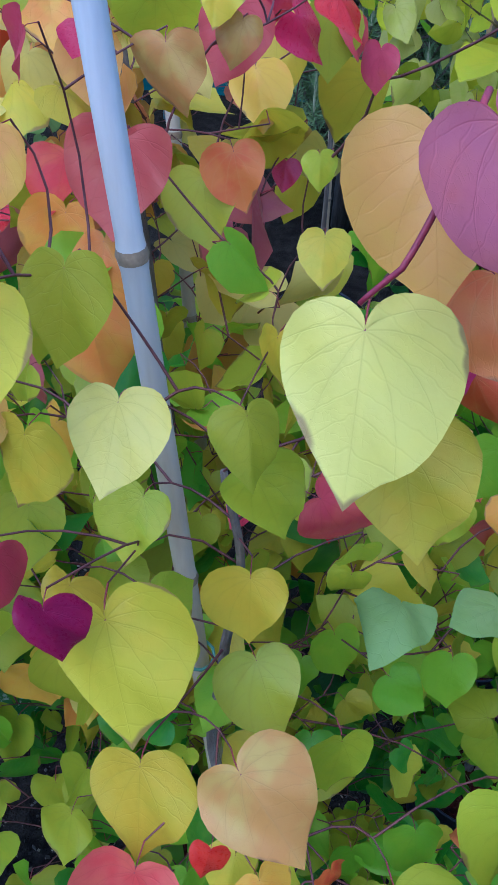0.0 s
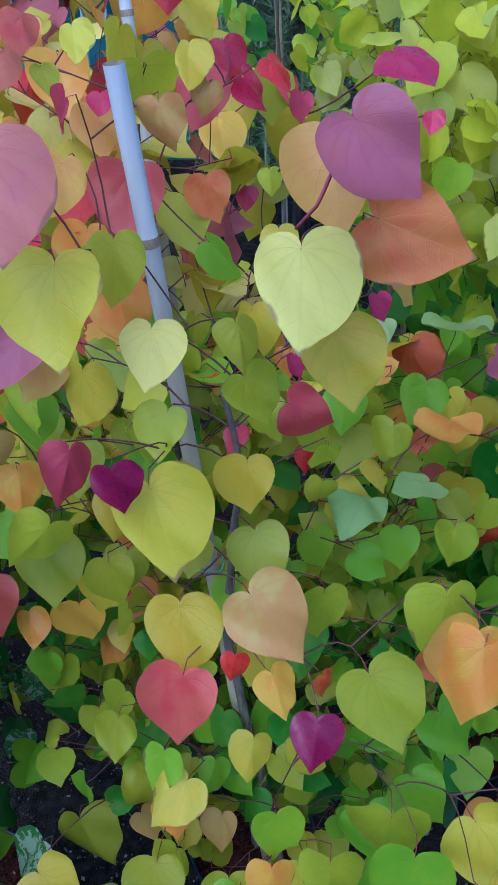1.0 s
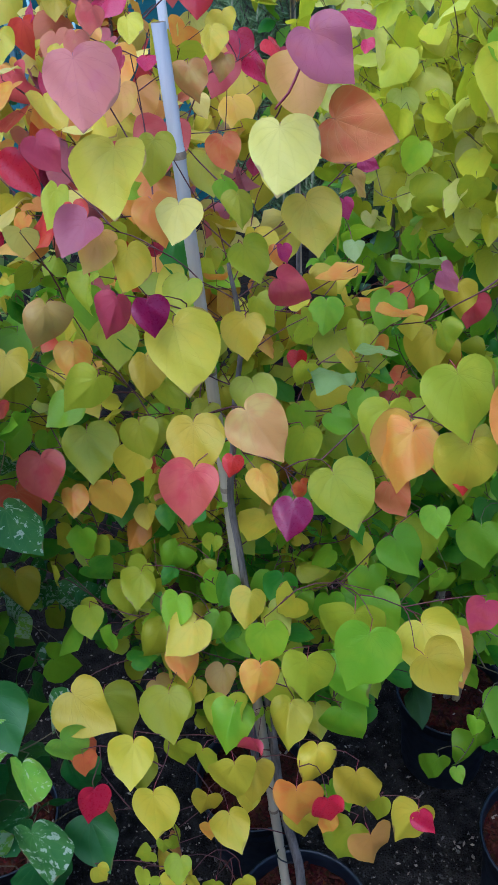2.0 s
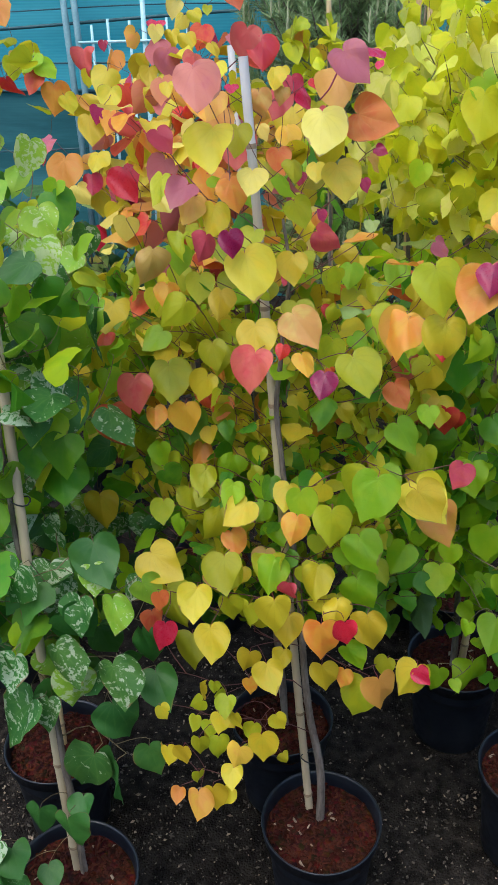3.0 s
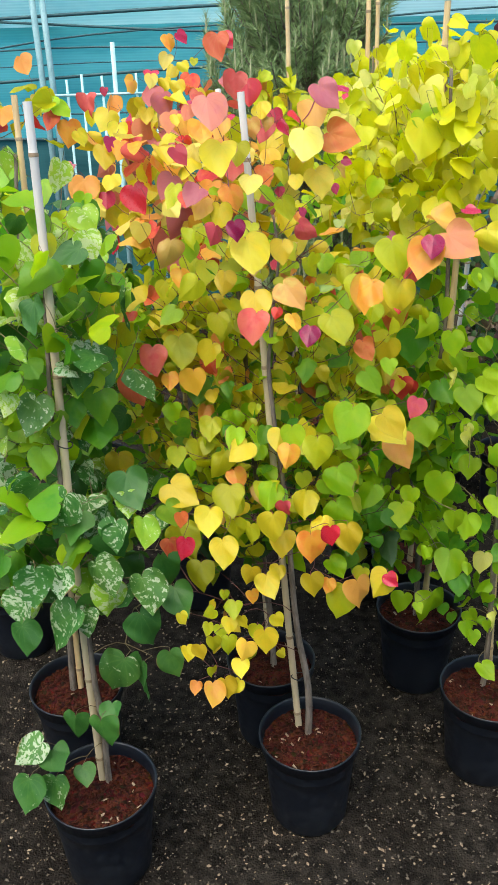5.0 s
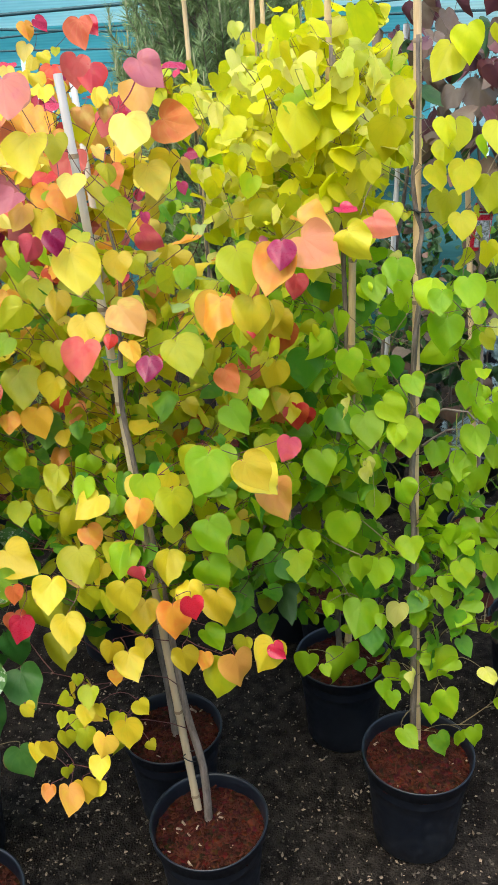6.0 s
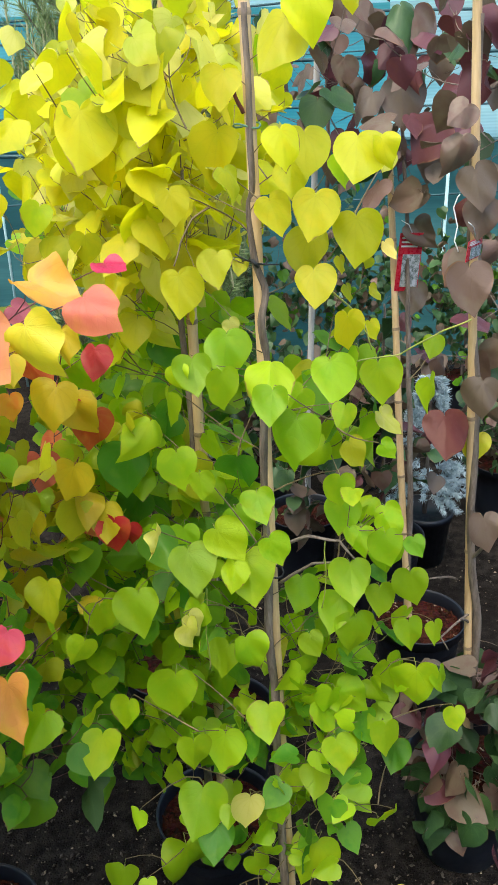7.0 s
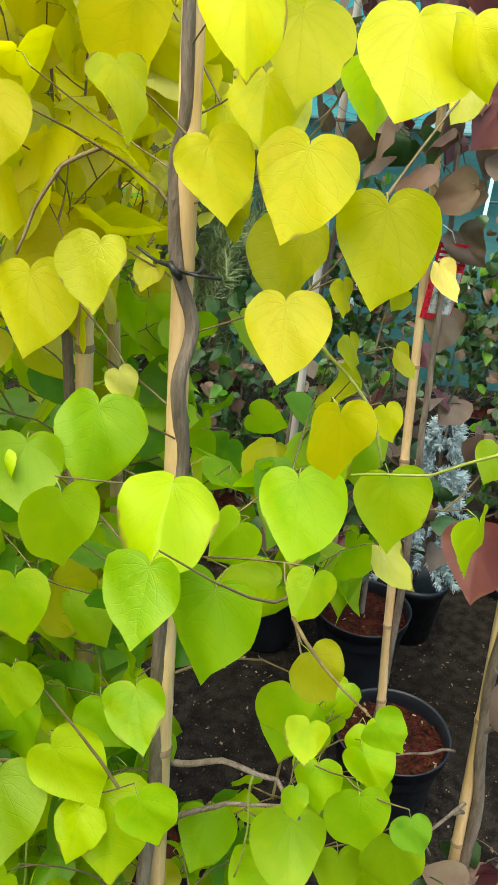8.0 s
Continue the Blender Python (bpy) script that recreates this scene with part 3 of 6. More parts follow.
    def finish(self, thick=0.0012, reach=0.10):
        """Twigs from the stem to each leaf stalk, one mesh a branch, and the leaves past the counted ones in one mesh."""
        order = sorted(self.leaves, key=lambda p: min((p - q).length for q, _ in self.nodes))
        pos = [q for q, _ in self.nodes]
        rootid = [-1] * len(pos)
        load = {}
        segs = []
        P = np.array([tuple(p) for p in pos])
        for leaf in order:
            d = P - np.array(leaf)
            dist = np.sqrt((d ** 2).sum(1))
            flat = np.sqrt(d[:, 0] ** 2 + d[:, 1] ** 2)
            cost = dist + 1.3 * np.maximum(0, d[:, 2] + 0.55 * flat) + 0.8 * np.maximum(0, 0.004 - d[:, 1])
            j = int(np.argmin(cost))
            a, b = Vector(P[j]), leaf
            rid = rootid[j] if rootid[j] >= 0 else len(load)
            load[rid] = load.get(rid, 0) + 1
            L = (b - a).length
            sag = Vector((self.rng.uniform(-1, 1), self.rng.uniform(0, 2.2), self.rng.uniform(-0.9, 0.3))) * L * 0.12
            path = bend(a, b, sag, 4 if L > 0.05 else 2)
            segs.append((rid, path, L))
            P = np.vstack([P, np.array([tuple(p) for p in path[1:-1]])])
            rootid += [rid] * (len(path) - 2)
        rest = []
        longest = sorted((L for _, _, L in segs), reverse=True)[:40][-1]
        for rid, path, L in segs:
            main = L >= max(longest, 0.09)
            t = thick * 1.25 if main else max(0.0006, min(0.0009, 0.0006 + 0.006 * L))
            v, f = tube(path, [t + (0.0006 - t) * i / (len(path) - 1) for i in range(len(path))], 6 if main else 4, False)
            if main:
                part("branch", mesh_of("branch", v, f, (self.twig,)), self.stem_part)
            else:
                rest.append((v, f))
        if rest:
            v, f = joined(rest)
            tagged(part("twiggery", mesh_of("twiggery", v, f, (self.twig,)), self.root), kind="stuff")
        if self.spill:
            tints = sorted({s[0] for s in self.spill})
            verts, faces, index, uvs, rim = [], [], [], [], []
            for tint, form, m in self.spill:
                v, f, idx, uv, rm = COARSE[form]
                k = len(verts)
                verts += [m @ Vector(p) for p in v]
                faces += [tuple(i + k for i in q) for q in f]
                slot = tints.index(tint)
                index += [slot if q == 0 else len(tints) for q in idx]
                uvs += uv
                rim += rm
            me = mesh_of("foliage", verts, faces, [BLADES[t] for t in tints] + [self.stalk], True, uvs, index, rim)
            tagged(part("foliage", me, self.root), "mass of small heart-shaped leaves deeper in the crown", kind="stuff")


# ---- ground and backdrop ----
def build_ground():
    xs = [-60, -30, -15, -8] + list(np.linspace(-4, 5, 91)) + [8, 15, 30, 60]
    ys = [-60, -30, -12, -5] + list(np.linspace(-2.0, 6, 81)) + [9, 16, 30, 60]
    verts, faces = [], []
    for y in ys:
        for x in xs:
            verts.append((x, y, 0.006 * noise.noise(Vector((x * 2.1, y * 2.1, 0))) + 0.004 * noise.noise(Vector((x * 6, y * 6, 3))) - 0.004))
    w = len(xs)
    for j in range(len(ys) - 1):
        for i in range(w - 1):
            faces.append((j * w + i, j * w + i + 1, (j + 1) * w + i + 1, (j + 1) * w + i))
    ob = new("ground", mesh_of("ground", verts, faces, (GROUND,)))
    tagged(ob, "dark trodden ground of fine gravel and bark bits", "ground", kind="structure")
    rng = random.Random(5)
    verts, faces, index = [], [], []
    for _ in range(24000):
        x, y = rng.uniform(-1.1, 1.9), rng.uniform(-0.75, 2.4)
        # chips thinned out under the trees to imitate the shade there
        if y > 0.75 and rng.random() < 0.6:
            y -= 1.2
        s = rng.choice((0.0016, 0.002, 0.0026, 0.0032, 0.0048))
        m = pose(x, y, s * 0.3, rng.uniform(-25, 25), rng.uniform(-25, 25), rng.uniform(0, 360))
        k = len(verts)
        l, wd, h = s * rng.uniform(0.8, 1.9), s * rng.uniform(0.6, 1.0), s * 0.55
        for p in ((-l, 0, -h), (0, -wd, -h), (l, 0.1 * wd, -h), (0.1 * l, wd, -h), (0.1 * l, 0, h)):
            verts.append(m @ Vector(p))
        for f in ((0, 1, 4), (1, 2, 4), (2, 3, 4), (3, 0, 4)):
            faces.append(tuple(i + k for i in f))
        index += [rng.choices((0, 1, 2), (0.60, 0.18, 0.22))[0]] * 4
    g = new("gravel", mesh_of("gravel", verts, faces, (GREY_CHIP, DARK_CHIP, PALE_CHIP), False, None, index))
    tagged(g, "scattered grey gravel and pale wood splinters on the ground", "gravel", kind="stuff")


def build_net():
    """Shade-net wall behind the plants: a billowing sheet, its cables, posts and a paler band above."""
    root = tagged(new("net_wall"), "teal woven shade net stretched along dark cables", "net wall", kind="structure")
    NY = 4.7

    def sheet(x0, x1, z0, z1, mat, name, off):
        xs, zs = np.linspace(x0, x1, 90), np.linspace(z0, z1, 22)
        verts, faces = [], []
        for z in zs:
            for x in xs:
                y = NY + off + 0.05 * noise.noise(Vector((x * 0.7, z * 1.7, 1))) + 0.02 * noise.noise(Vector((x * 2.3, z * 6, 4)))
                verts.append((x, y, z))
        w = len(xs)
        for j in range(len(zs) - 1):
            for i in range(w - 1):
                faces.append((j * w + i, j * w + i + 1, (j + 1) * w + i + 1, (j + 1) * w + i))
        part(name, mesh_of(name, verts, faces, (mat,)), root)

    # lower sheet is coloured darker to stand in for shade low on the net
    sheet(-9, 10, 0.0, 1.36, NET_SHADED, "net_shaded_sheet", 0.03)
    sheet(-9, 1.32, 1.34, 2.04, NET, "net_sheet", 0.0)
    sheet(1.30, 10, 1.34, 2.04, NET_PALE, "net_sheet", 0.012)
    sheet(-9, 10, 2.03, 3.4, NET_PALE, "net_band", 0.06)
    # height where a cable starts, its slope along x, sag and thickness
    for z, slope, sag, r in ((2.10, 0.03, 0.0, 0.011), (2.05, -0.05, 0.01, 0.008), (1.93, 0.10, 0.03, 0.006), (1.895, 0.0, 0.02, 0.006), (1.81, 0.0, 0.015, 0.004),
                             (1.735, 0.038, 0.008, 0.010), (1.52, 0.01, 0.01, 0.006), (1.34, 0.0, 0.02, 0.012), (1.02, 0.02, 0.02, 0.006), (2.34, 0.0, 0.01, 0.009)):
        pts = [(x, NY - 0.09, z + slope * max(-1.2, min(1.2, x + 1.6)) + sag * math.sin(x * 2.1 + z * 9)) for x in np.linspace(-9, 10, 60)]
        v, f = tube(pts, [r] * 60, 6)
        part("cable", mesh_of("cable", v, f, (CABLE,)), root)
    for x, lean in ((-5.2, 0.0), (-1.62, 0.03), (-1.555, 0.03), (0.06, 0.0), (2.6, 0.0), (2.68, 0.0), (6.0, 0.0)):
        v, f = tube([(x + lean, NY - 0.16, 0), (x - lean, NY - 0.16, 3.4)], [0.02, 0.02], 10)
        part("post", mesh_of("post", v, f, (STEEL,)), root)
    # pale stakes standing in front of the net, and a rail across them
    for x, top, r in ((-1.115, 1.94, 0.016), (-1.33, 1.76, 0.009), (-1.43, 1.73, 0.009), (-1.20, 1.75, 0.009), (-0.98, 1.76, 0.008), (-0.86, 1.72, 0.008), (1.05, 0.95, 0.012), (1.62, 1.45, 0.010)):
        v, f = tube([(x, NY - 0.30, 0), (x + 0.01, NY - 0.30, top)], [r, r * 0.9], 8)
        part("stake", mesh_of("stake", v, f, (STEEL_PALE,)), root, "pale stake in front of the net")
    v, f = tube([(-1.5, NY - 0.32, 1.64), (-0.8, NY - 0.32, 1.645)], [0.008, 0.008], 6)
    part("rail", mesh_of("rail", v, f, (STEEL_PALE,)), root)


def build_sky_block(x0, y0, x1, y1):
    """Plain net wall on a side never in view, added to block low sky light."""
    n = 24
    verts = []
    for z in (0.0, 1.7, 3.4):
        for i in range(n + 1):
            a = i / n
            s = 0.06 * noise.noise(Vector((a * 9, z, x0)))
            verts.append((x0 + (x1 - x0) * a + s, y0 + (y1 - y0) * a + s, z))
    faces = [(j * (n + 1) + i, j * (n + 1) + i + 1, (j + 1) * (n + 1) + i + 1, (j + 1) * (n + 1) + i) for j in range(2) for i in range(n)]
    ob = new("net_wall", mesh_of("net_wall", verts, faces, (NET_SHADED,)))
    tagged(ob, "unseen teal net added to block low sky light", "net wall", kind="structure")


build_ground()
build_net()
# three unseen walls, added so less low sky reaches ground and lower leaves
build_sky_block(-9, -4.6, 10, -4.6)
build_sky_block(-9, -4.6, -9, 4.7)
build_sky_block(10, -4.6, 10, 4.7)

# ---- potted trees ----
WARM_TOP = (("gold", 6), ("pale", 3), ("peach", 3), ("orange", 2), ("salmon", 1), ("red", 0.6), ("rose", 0.8), ("magenta", 1), ("mauve", 0.8), ("limegold", 1.5))
WARM_MID = (("gold", 7), ("limegold", 8), ("olive", 2), ("lime", 3), ("orange", 0.8), ("peach", 0.5))
WARM_LOW = (("limegold", 6), ("gold", 2), ("olive", 2), ("lime", 4), ("green", 4))
INNER = (("limegold", 6), ("gold", 3), ("olive", 3), ("green", 4), ("lime", 4), ("orange", 0.5))
LIMES_LOW = (("lime", 6), ("green", 4))
SUNNY = (("yellow", 7), ("limegold", 1), ("lime", 0.4), ("cream", 4))
LIMES = (("lime", 8), ("green", 3), ("limegold", 1))
DARKS = (("bronze", 7), ("wine", 3.5), ("darkgreen", 1.5))
VARI = (("variegated", 4), ("limevar", 3), ("forest", 3), ("green", 1.5), ("lime", 1))

VARI_TOP = (("limevar", 4), ("lime", 3), ("green", 2), ("variegated", 2), ("limegold", 1))

REDBUD = "potted redbud with heart-shaped leaves turning "

flame = Tree("potted_redbud", REDBUD + "gold, orange, red and purple", "potted tree", (0.227, 0.400), "potted redbuds", STALK_RED, TWIG_DARK, 11)
flame.pot(0.135)
flame.mulch()
flame.cane((0.200, 0.447, 0.20), (0.073, 0.526, 1.83), 0.0085, BAMBOO_AGED, 7, True, 0.447)
flame.trunk([(0.224, 0.422, 0.22), (0.218, 0.425, 0.40), (0.188, 0.440, 0.62), (0.170, 0.455, 0.85), (0.150, 0.462, 1.05), (0.128, 0.470, 1.25), (0.140, 0.468, 1.40), (0.150, 0.470, 1.50), (0.142, 0.465, 1.60)], 0.0105, 0.0022)
flame.tie((0.196, 0.442, 0.42), 0.016, None, False)
flame.tie((0.110, 0.495, 1.35), 0.013, TIE_GREEN, False)
flame.leaf("mauve", 0.031, 0.371, 1.806, 0.067, 8, 35, -5, True)
flame.leaf("gold", 0.048, 0.389, 1.723, 0.072, -6, 43, -6, True)
flame.leaf("pale", 0.099, 0.414, 1.669, 0.047, 4, 52, 6, True)
flame.leaf("limegold", 0.166, 0.402, 1.687, 0.035, 42, 41, 12, True, 5)
flame.leaf("pale", 0.206, 0.371, 1.747, 0.065, -4, 38, -2, True, 2)
flame.leaf("gold", 0.234, 0.399, 1.673, 0.057, 8, 31, -10, True)
flame.leaf("limegold", 0.170, 0.432, 1.618, 0.044, 22, 20, -18, True)
flame.leaf("mauve", 0.248, 0.371, 1.831, 0.055, 8, 34, -38, True, 3)
flame.leaf("peach", 0.226, 0.421, 1.795, 0.060, -4, 46, -8, True)
flame.leaf("rust", 0.277, 0.433, 1.751, 0.068, -8, 27, -72, True, 4)
flame.leaf("crimson", 0.272, 0.496, 1.837, 0.041, -25, 75, -60, True, 5)
flame.leaf("crimson", 0.280, 0.430, 1.823, 0.014, -35, 44, -20, True)
flame.leaf("rose", 0.042, 0.652, 1.670, 0.070, 14, 37, 10, True)
flame.leaf("olive", 0.086, 0.715, 1.619, 0.057, 5, 39, -8, True)
flame.leaf("limegold", 0.076, 0.438, 1.723, 0.046, -18, 29, -5, True)
flame.leaf("orange", 0.053, 0.534, 1.624, 0.055, 20, 34, -10, True)
flame.leaf("gold", 0.030, 0.453, 1.601, 0.052, -20, 18, 4, True)
flame.leaf("mauve", -0.015, 0.441, 1.644, 0.050, 20, 50, 42, True)
flame.leaf("rose", 0.031, 0.385, 1.579, 0.045, 52, 32, 38, True, 5)
flame.leaf("purple", 0.076, 0.356, 1.591, 0.038, 0, 17, -10, True, 5)
flame.leaf("gold", 0.100, 0.368, 1.543, 0.078, 4, 33, -12, True)
flame.leaf("gold", 0.163, 0.424, 1.535, 0.048, 4, 24, -0, True)
flame.leaf("magenta", 0.139, 0.541, 1.480, 0.028, -38, 51, -12, True)
flame.leaf("olive", 0.094, 0.444, 1.571, 0.044, -12, 43, 4, True)
flame.leaf("rose", -0.045, 0.476, 1.718, 0.041, 26, 30, -25, True)
flame.leaf("peach", -0.007, 0.465, 1.615, 0.048, -4, 33, 20, True)
flame.leaf("red", -0.052, 0.550, 1.619, 0.037, -14, 33, -15, True)
flame.leaf("rose", 0.016, 0.580, 1.776, 0.034, -58, 17, 20, True)
flame.leaf("crimson", 0.042, 0.600, 1.777, 0.024, 6, 65, 2, True)
flame.leaf("rose", -0.030, 0.660, 1.815, 0.033, 45, 33, 30, True)
flame.leaf("salmon", -0.057, 0.660, 1.785, 0.034, -6, 30, 10, True)
flame.leaf("gold", 0.001, 0.700, 1.795, 0.034, -16, 39, -19, True)
flame.leaf("gold", -0.087, 0.700, 1.767, 0.027, -9, 41, -10, True)
flame.leaf("limegold", -0.018, 0.660, 1.777, 0.025, 40, 37, 8, True)
flame.leaf("peach", 0.037, 0.470, 1.768, 0.042, -20, 23, 16, True)
flame.leaf("gold", 0.105, 0.660, 1.788, 0.036, -23, 31, -6, True)
flame.leaf("gold", 0.122, 0.833, 1.692, 0.072, 0, 35, -6, True)
flame.leaf("pale", 0.066, 0.810, 1.678, 0.031, 38, 33, -10, True)
flame.leaf("magenta", 0.129, 0.739, 1.766, 0.037, 11, 24, -4, True)
flame.leaf("crimson", 0.181, 0.688, 1.771, 0.035, 55, 45, -12, True, 5)
flame.leaf("rose", 0.186, 0.823, 1.709, 0.029, 42, 27, 2, True)
flame.leaf("rose", 0.202, 0.560, 1.787, 0.020, 30, 27, 13, True)
flame.leaf("peach", 0.113, 0.799, 1.672, 0.049, 1, 38, -10, True)
flame.leaf("tan", 0.087, 0.620, 1.754, 0.043, -0, 14, -9, True)
flame.leaf("tan", 0.120, 0.660, 1.760, 0.028, -8, 28, 5, True)
flame.leaf("magenta", 0.133, 0.832, 1.589, 0.026, -15, 40, -8, True)
flame.leaf("limegold", 0.175, 0.620, 1.703, 0.022, 15, 32, -0, True)
flame.leaf("peach", 0.280, 0.480, 1.682, 0.028, 62, 32, -20, True)
flame.leaf("magenta", 0.267, 0.520, 1.642, 0.022, 35, 32, -2, True)
flame.leaf("magenta", 0.289, 0.500, 1.697, 0.020, 7, 28, -60, True)
flame.leaf("magenta", 0.201, 0.500, 1.598, 0.020, 40, 33, 3, True)
flame.leaf("orange", 0.193, 0.520, 1.587, 0.024, 9, 42, 7, True)
flame.leaf("rose", 0.211, 0.472, 1.570, 0.046, 30, 38, -48, True)
flame.leaf("red", 0.256, 0.634, 1.391, 0.040, 40, 46, -0, True)
flame.leaf("crimson", 0.208, 0.600, 1.401, 0.027, 8, 35, 5, True)
flame.leaf("orange", 0.338, 0.519, 1.511, 0.061, -4, 100, -0, True)
flame.leaf("mint", 0.374, 0.720, 1.486, 0.077, -5, 108, -4, True)
flame.leaf("mint", 0.257, 0.484, 1.450, 0.058, -10, 112, -0, True)
flame.leaf("mint", 0.303, 0.465, 1.496, 0.046, -30, 108, 20, True)
flame.leaf("mint", 0.280, 0.620, 1.551, 0.027, -9, 60, -7, True)
flame.leaf("mauve", 0.400, 0.620, 1.512, 0.037, 40, 26, -30, True)
flame.leaf("limegold", 0.387, 0.500, 1.497, 0.037, 38, 32, -1, True)
flame.leaf("olive", 0.176, 0.410, 1.464, 0.054, 20, 54, -8, True)
flame.leaf("limegold", 0.104, 0.460, 1.402, 0.036, 10, 43, 20, True)
flame.leaf("gold", 0.111, 0.339, 1.445, 0.064, -8, 34, -6, True)
flame.leaf("tan", 0.186, 0.334, 1.473, 0.067, 4, 48, -38, True)
flame.leaf("rose", 0.114, 0.291, 1.419, 0.062, -2, 35, 6, True)
flame.leaf("crimson", 0.156, 0.314, 1.439, 0.023, 2, 31, 10, True)
flame.leaf("orange", 0.191, 0.302, 1.425, 0.038, 46, 46, 14, True)
flame.leaf("red", 0.230, 0.330, 1.396, 0.024, 45, 26, -2, True)
flame.leaf("purple", 0.221, 0.270, 1.409, 0.041, -4, 49, 2, True, 5)
flame.leaf("limegold", 0.273, 0.301, 1.414, 0.068, 8, 42, -18, True)
flame.leaf("limegold", 0.226, 0.400, 1.402, 0.052, 30, 16, 14, True)
flame.leaf("limegold", 0.316, 0.332, 1.479, 0.061, 20, 29, 14, True)
flame.leaf("orange", 0.331, 0.283, 1.486, 0.063, -12, 44, 12, True)
flame.leaf("lime", 0.351, 0.360, 1.281, 0.058, 22, 39, -26, True)
flame.leaf("lime", 0.328, 0.330, 1.211, 0.056, 5, 42, -30, True)
flame.leaf("lime", 0.299, 0.235, 1.242, 0.073, 0, 27, 18, True)
flame.leaf("limegold", 0.239, 0.264, 1.162, 0.063, -4, 22, -2, True)
flame.leaf("orange", 0.181, 0.259, 1.156, 0.048, 12, 37, 14, True)
flame.leaf("lime", 0.185, 0.302, 1.175, 0.053, 18, 25, 10, True)
flame.leaf("lime", 0.141, 0.261, 1.068, 0.058, 8, 60, 20, True)
flame.leaf("peach", 0.416, 0.330, 1.138, 0.069, -25, 37, -30, True)
flame.leaf("gold", 0.382, 0.217, 1.245, 0.062, 30, 32, -26, True)
flame.leaf("rose", -0.131, 0.485, 1.278, 0.065, 28, 31, 4, True)
flame.leaf("orange", -0.105, 0.500, 1.221, 0.042, -13, 45, -20, True)
flame.leaf("olive", -0.082, 0.539, 1.280, 0.077, 15, 37, -0, True)
flame.leaf("limegold", 0.029, 0.480, 1.355, 0.048, -12, 43, -6, True)
flame.leaf("rust", -0.014, 0.550, 1.245, 0.046, 5, 39, -20, True)
flame.leaf("rust", 0.010, 0.550, 1.221, 0.046, 3, 43, 8, True)
flame.leaf("orange", -0.037, 0.550, 1.119, 0.045, -21, 38, 7, True)
flame.leaf("limegold", -0.092, 0.509, 1.113, 0.062, -25, 38, -4, True)
flame.leaf("limegold", -0.041, 0.479, 1.054, 0.058, 12, 22, -4, True)
flame.leaf("lime", 0.053, 0.386, 1.133, 0.050, -24, 36, 2, True)
flame.leaf("lime", 0.106, 0.400, 1.093, 0.039, 30, 43, 38, True)
flame.leaf("orange", 0.058, 0.375, 1.038, 0.047, 15, 43, -8, True)
flame.leaf("tan", 0.113, 0.380, 0.998, 0.045, -17, 47, -10, True)
flame.leaf("tan", 0.008, 0.420, 0.913, 0.042, 30, 45, -10, True)
flame.leaf("limegold", 0.058, 0.348, 0.979, 0.054, -28, 25, 4, True)
flame.leaf("olive", -0.081, 0.420, 0.848, 0.085, -2, 45, -25, True)
flame.leaf("gold", -0.258, 0.560, 0.968, 0.073, 13, 33, -0, True)
flame.leaf("rust", -0.089, 0.320, 0.886, 0.045, 35, 35, 2, True)
flame.leaf("olive", -0.032, 0.360, 0.787, 0.069, 4, 38, -0, True)
flame.leaf("lime", 0.222, 0.500, 1.375, 0.041, 30, 31, -2, True)
flame.leaf("lime", 0.296, 0.450, 0.909, 0.063, 21, 47, 20, True)
flame.leaf("lime", 0.262, 0.450, 1.084, 0.047, 20, 19, 3, True)
flame.leaf("lime", 0.293, 0.460, 1.092, 0.043, -4, 35, -60, True)
flame.leaf("green", 0.195, 0.440, 1.129, 0.049, -2, 24, 4, True)
flame.leaf("green", 0.112, 0.450, 1.110, 0.047, -37, 34, -7, True)
flame.leaf("lime", 0.034, 0.480, 1.135, 0.053, -28, 37, 6, True)
flame.leaf("green", -0.052, 0.550, 1.181, 0.064, 10, 35, -0, True)
flame.leaf("lime", -0.093, 0.500, 1.377, 0.050, 0, 47, 40, True)
flame.leaf("lime", -0.046, 0.520, 1.516, 0.047, 30, 28, 5, True)
flame.leaf("limegold", -0.048, 0.550, 1.475, 0.044, 16, 42, -5, True)
flame.leaf("lime", 0.245, 0.600, 1.471, 0.045, -3, 44, 0, True)
flame.leaf("olive", 0.290, 0.580, 1.447, 0.044, -10, 29, 13, True)
flame.leaf("lime", 0.322, 0.620, 1.468, 0.049, -17, 29, 11, True)
flame.leaf("lime", 0.297, 0.460, 1.424, 0.038, 7, 36, 3, True)
flame.leaf("lime", 0.269, 0.460, 1.400, 0.036, 15, 47, -40, True)
flame.leaf("limegold", 0.351, 0.500, 1.384, 0.043, -24, 29, -4, True)
flame.leaf("lime", 0.318, 0.450, 1.135, 0.055, 12, 37, -3, True)
flame.leaf("lime", 0.388, 0.400, 1.299, 0.036, -5, 46, -5, True)
flame.leaf("olive", -0.086, 0.580, 1.622, 0.052, -37, 26, 4, True)
flame.leaf("limegold", -0.036, 0.500, 1.549, 0.042, -27, 48, -8, True)
flame.leaf("tan", -0.075, 0.450, 1.530, 0.055, -4, 28, 6, True)
flame.leaf("gold", 0.037, 0.450, 1.465, 0.048, -16, 26, -1, True)
flame.leaf("limegold", 0.024, 0.450, 1.373, 0.048, 13, 28, -6, True)
flame.leaf("orange", -0.057, 0.480, 1.465, 0.048, 31, 38, 10, True)
flame.leaf("limegold", -0.029, 0.420, 1.457, 0.057, 25, 12, 48, True)
flame.leaf("rust", -0.181, 0.500, 1.203, 0.074, 9, 27, -14, True)
flame.leaf("orange", -0.048, 0.520, 1.213, 0.062, 3, 10, -5, True)
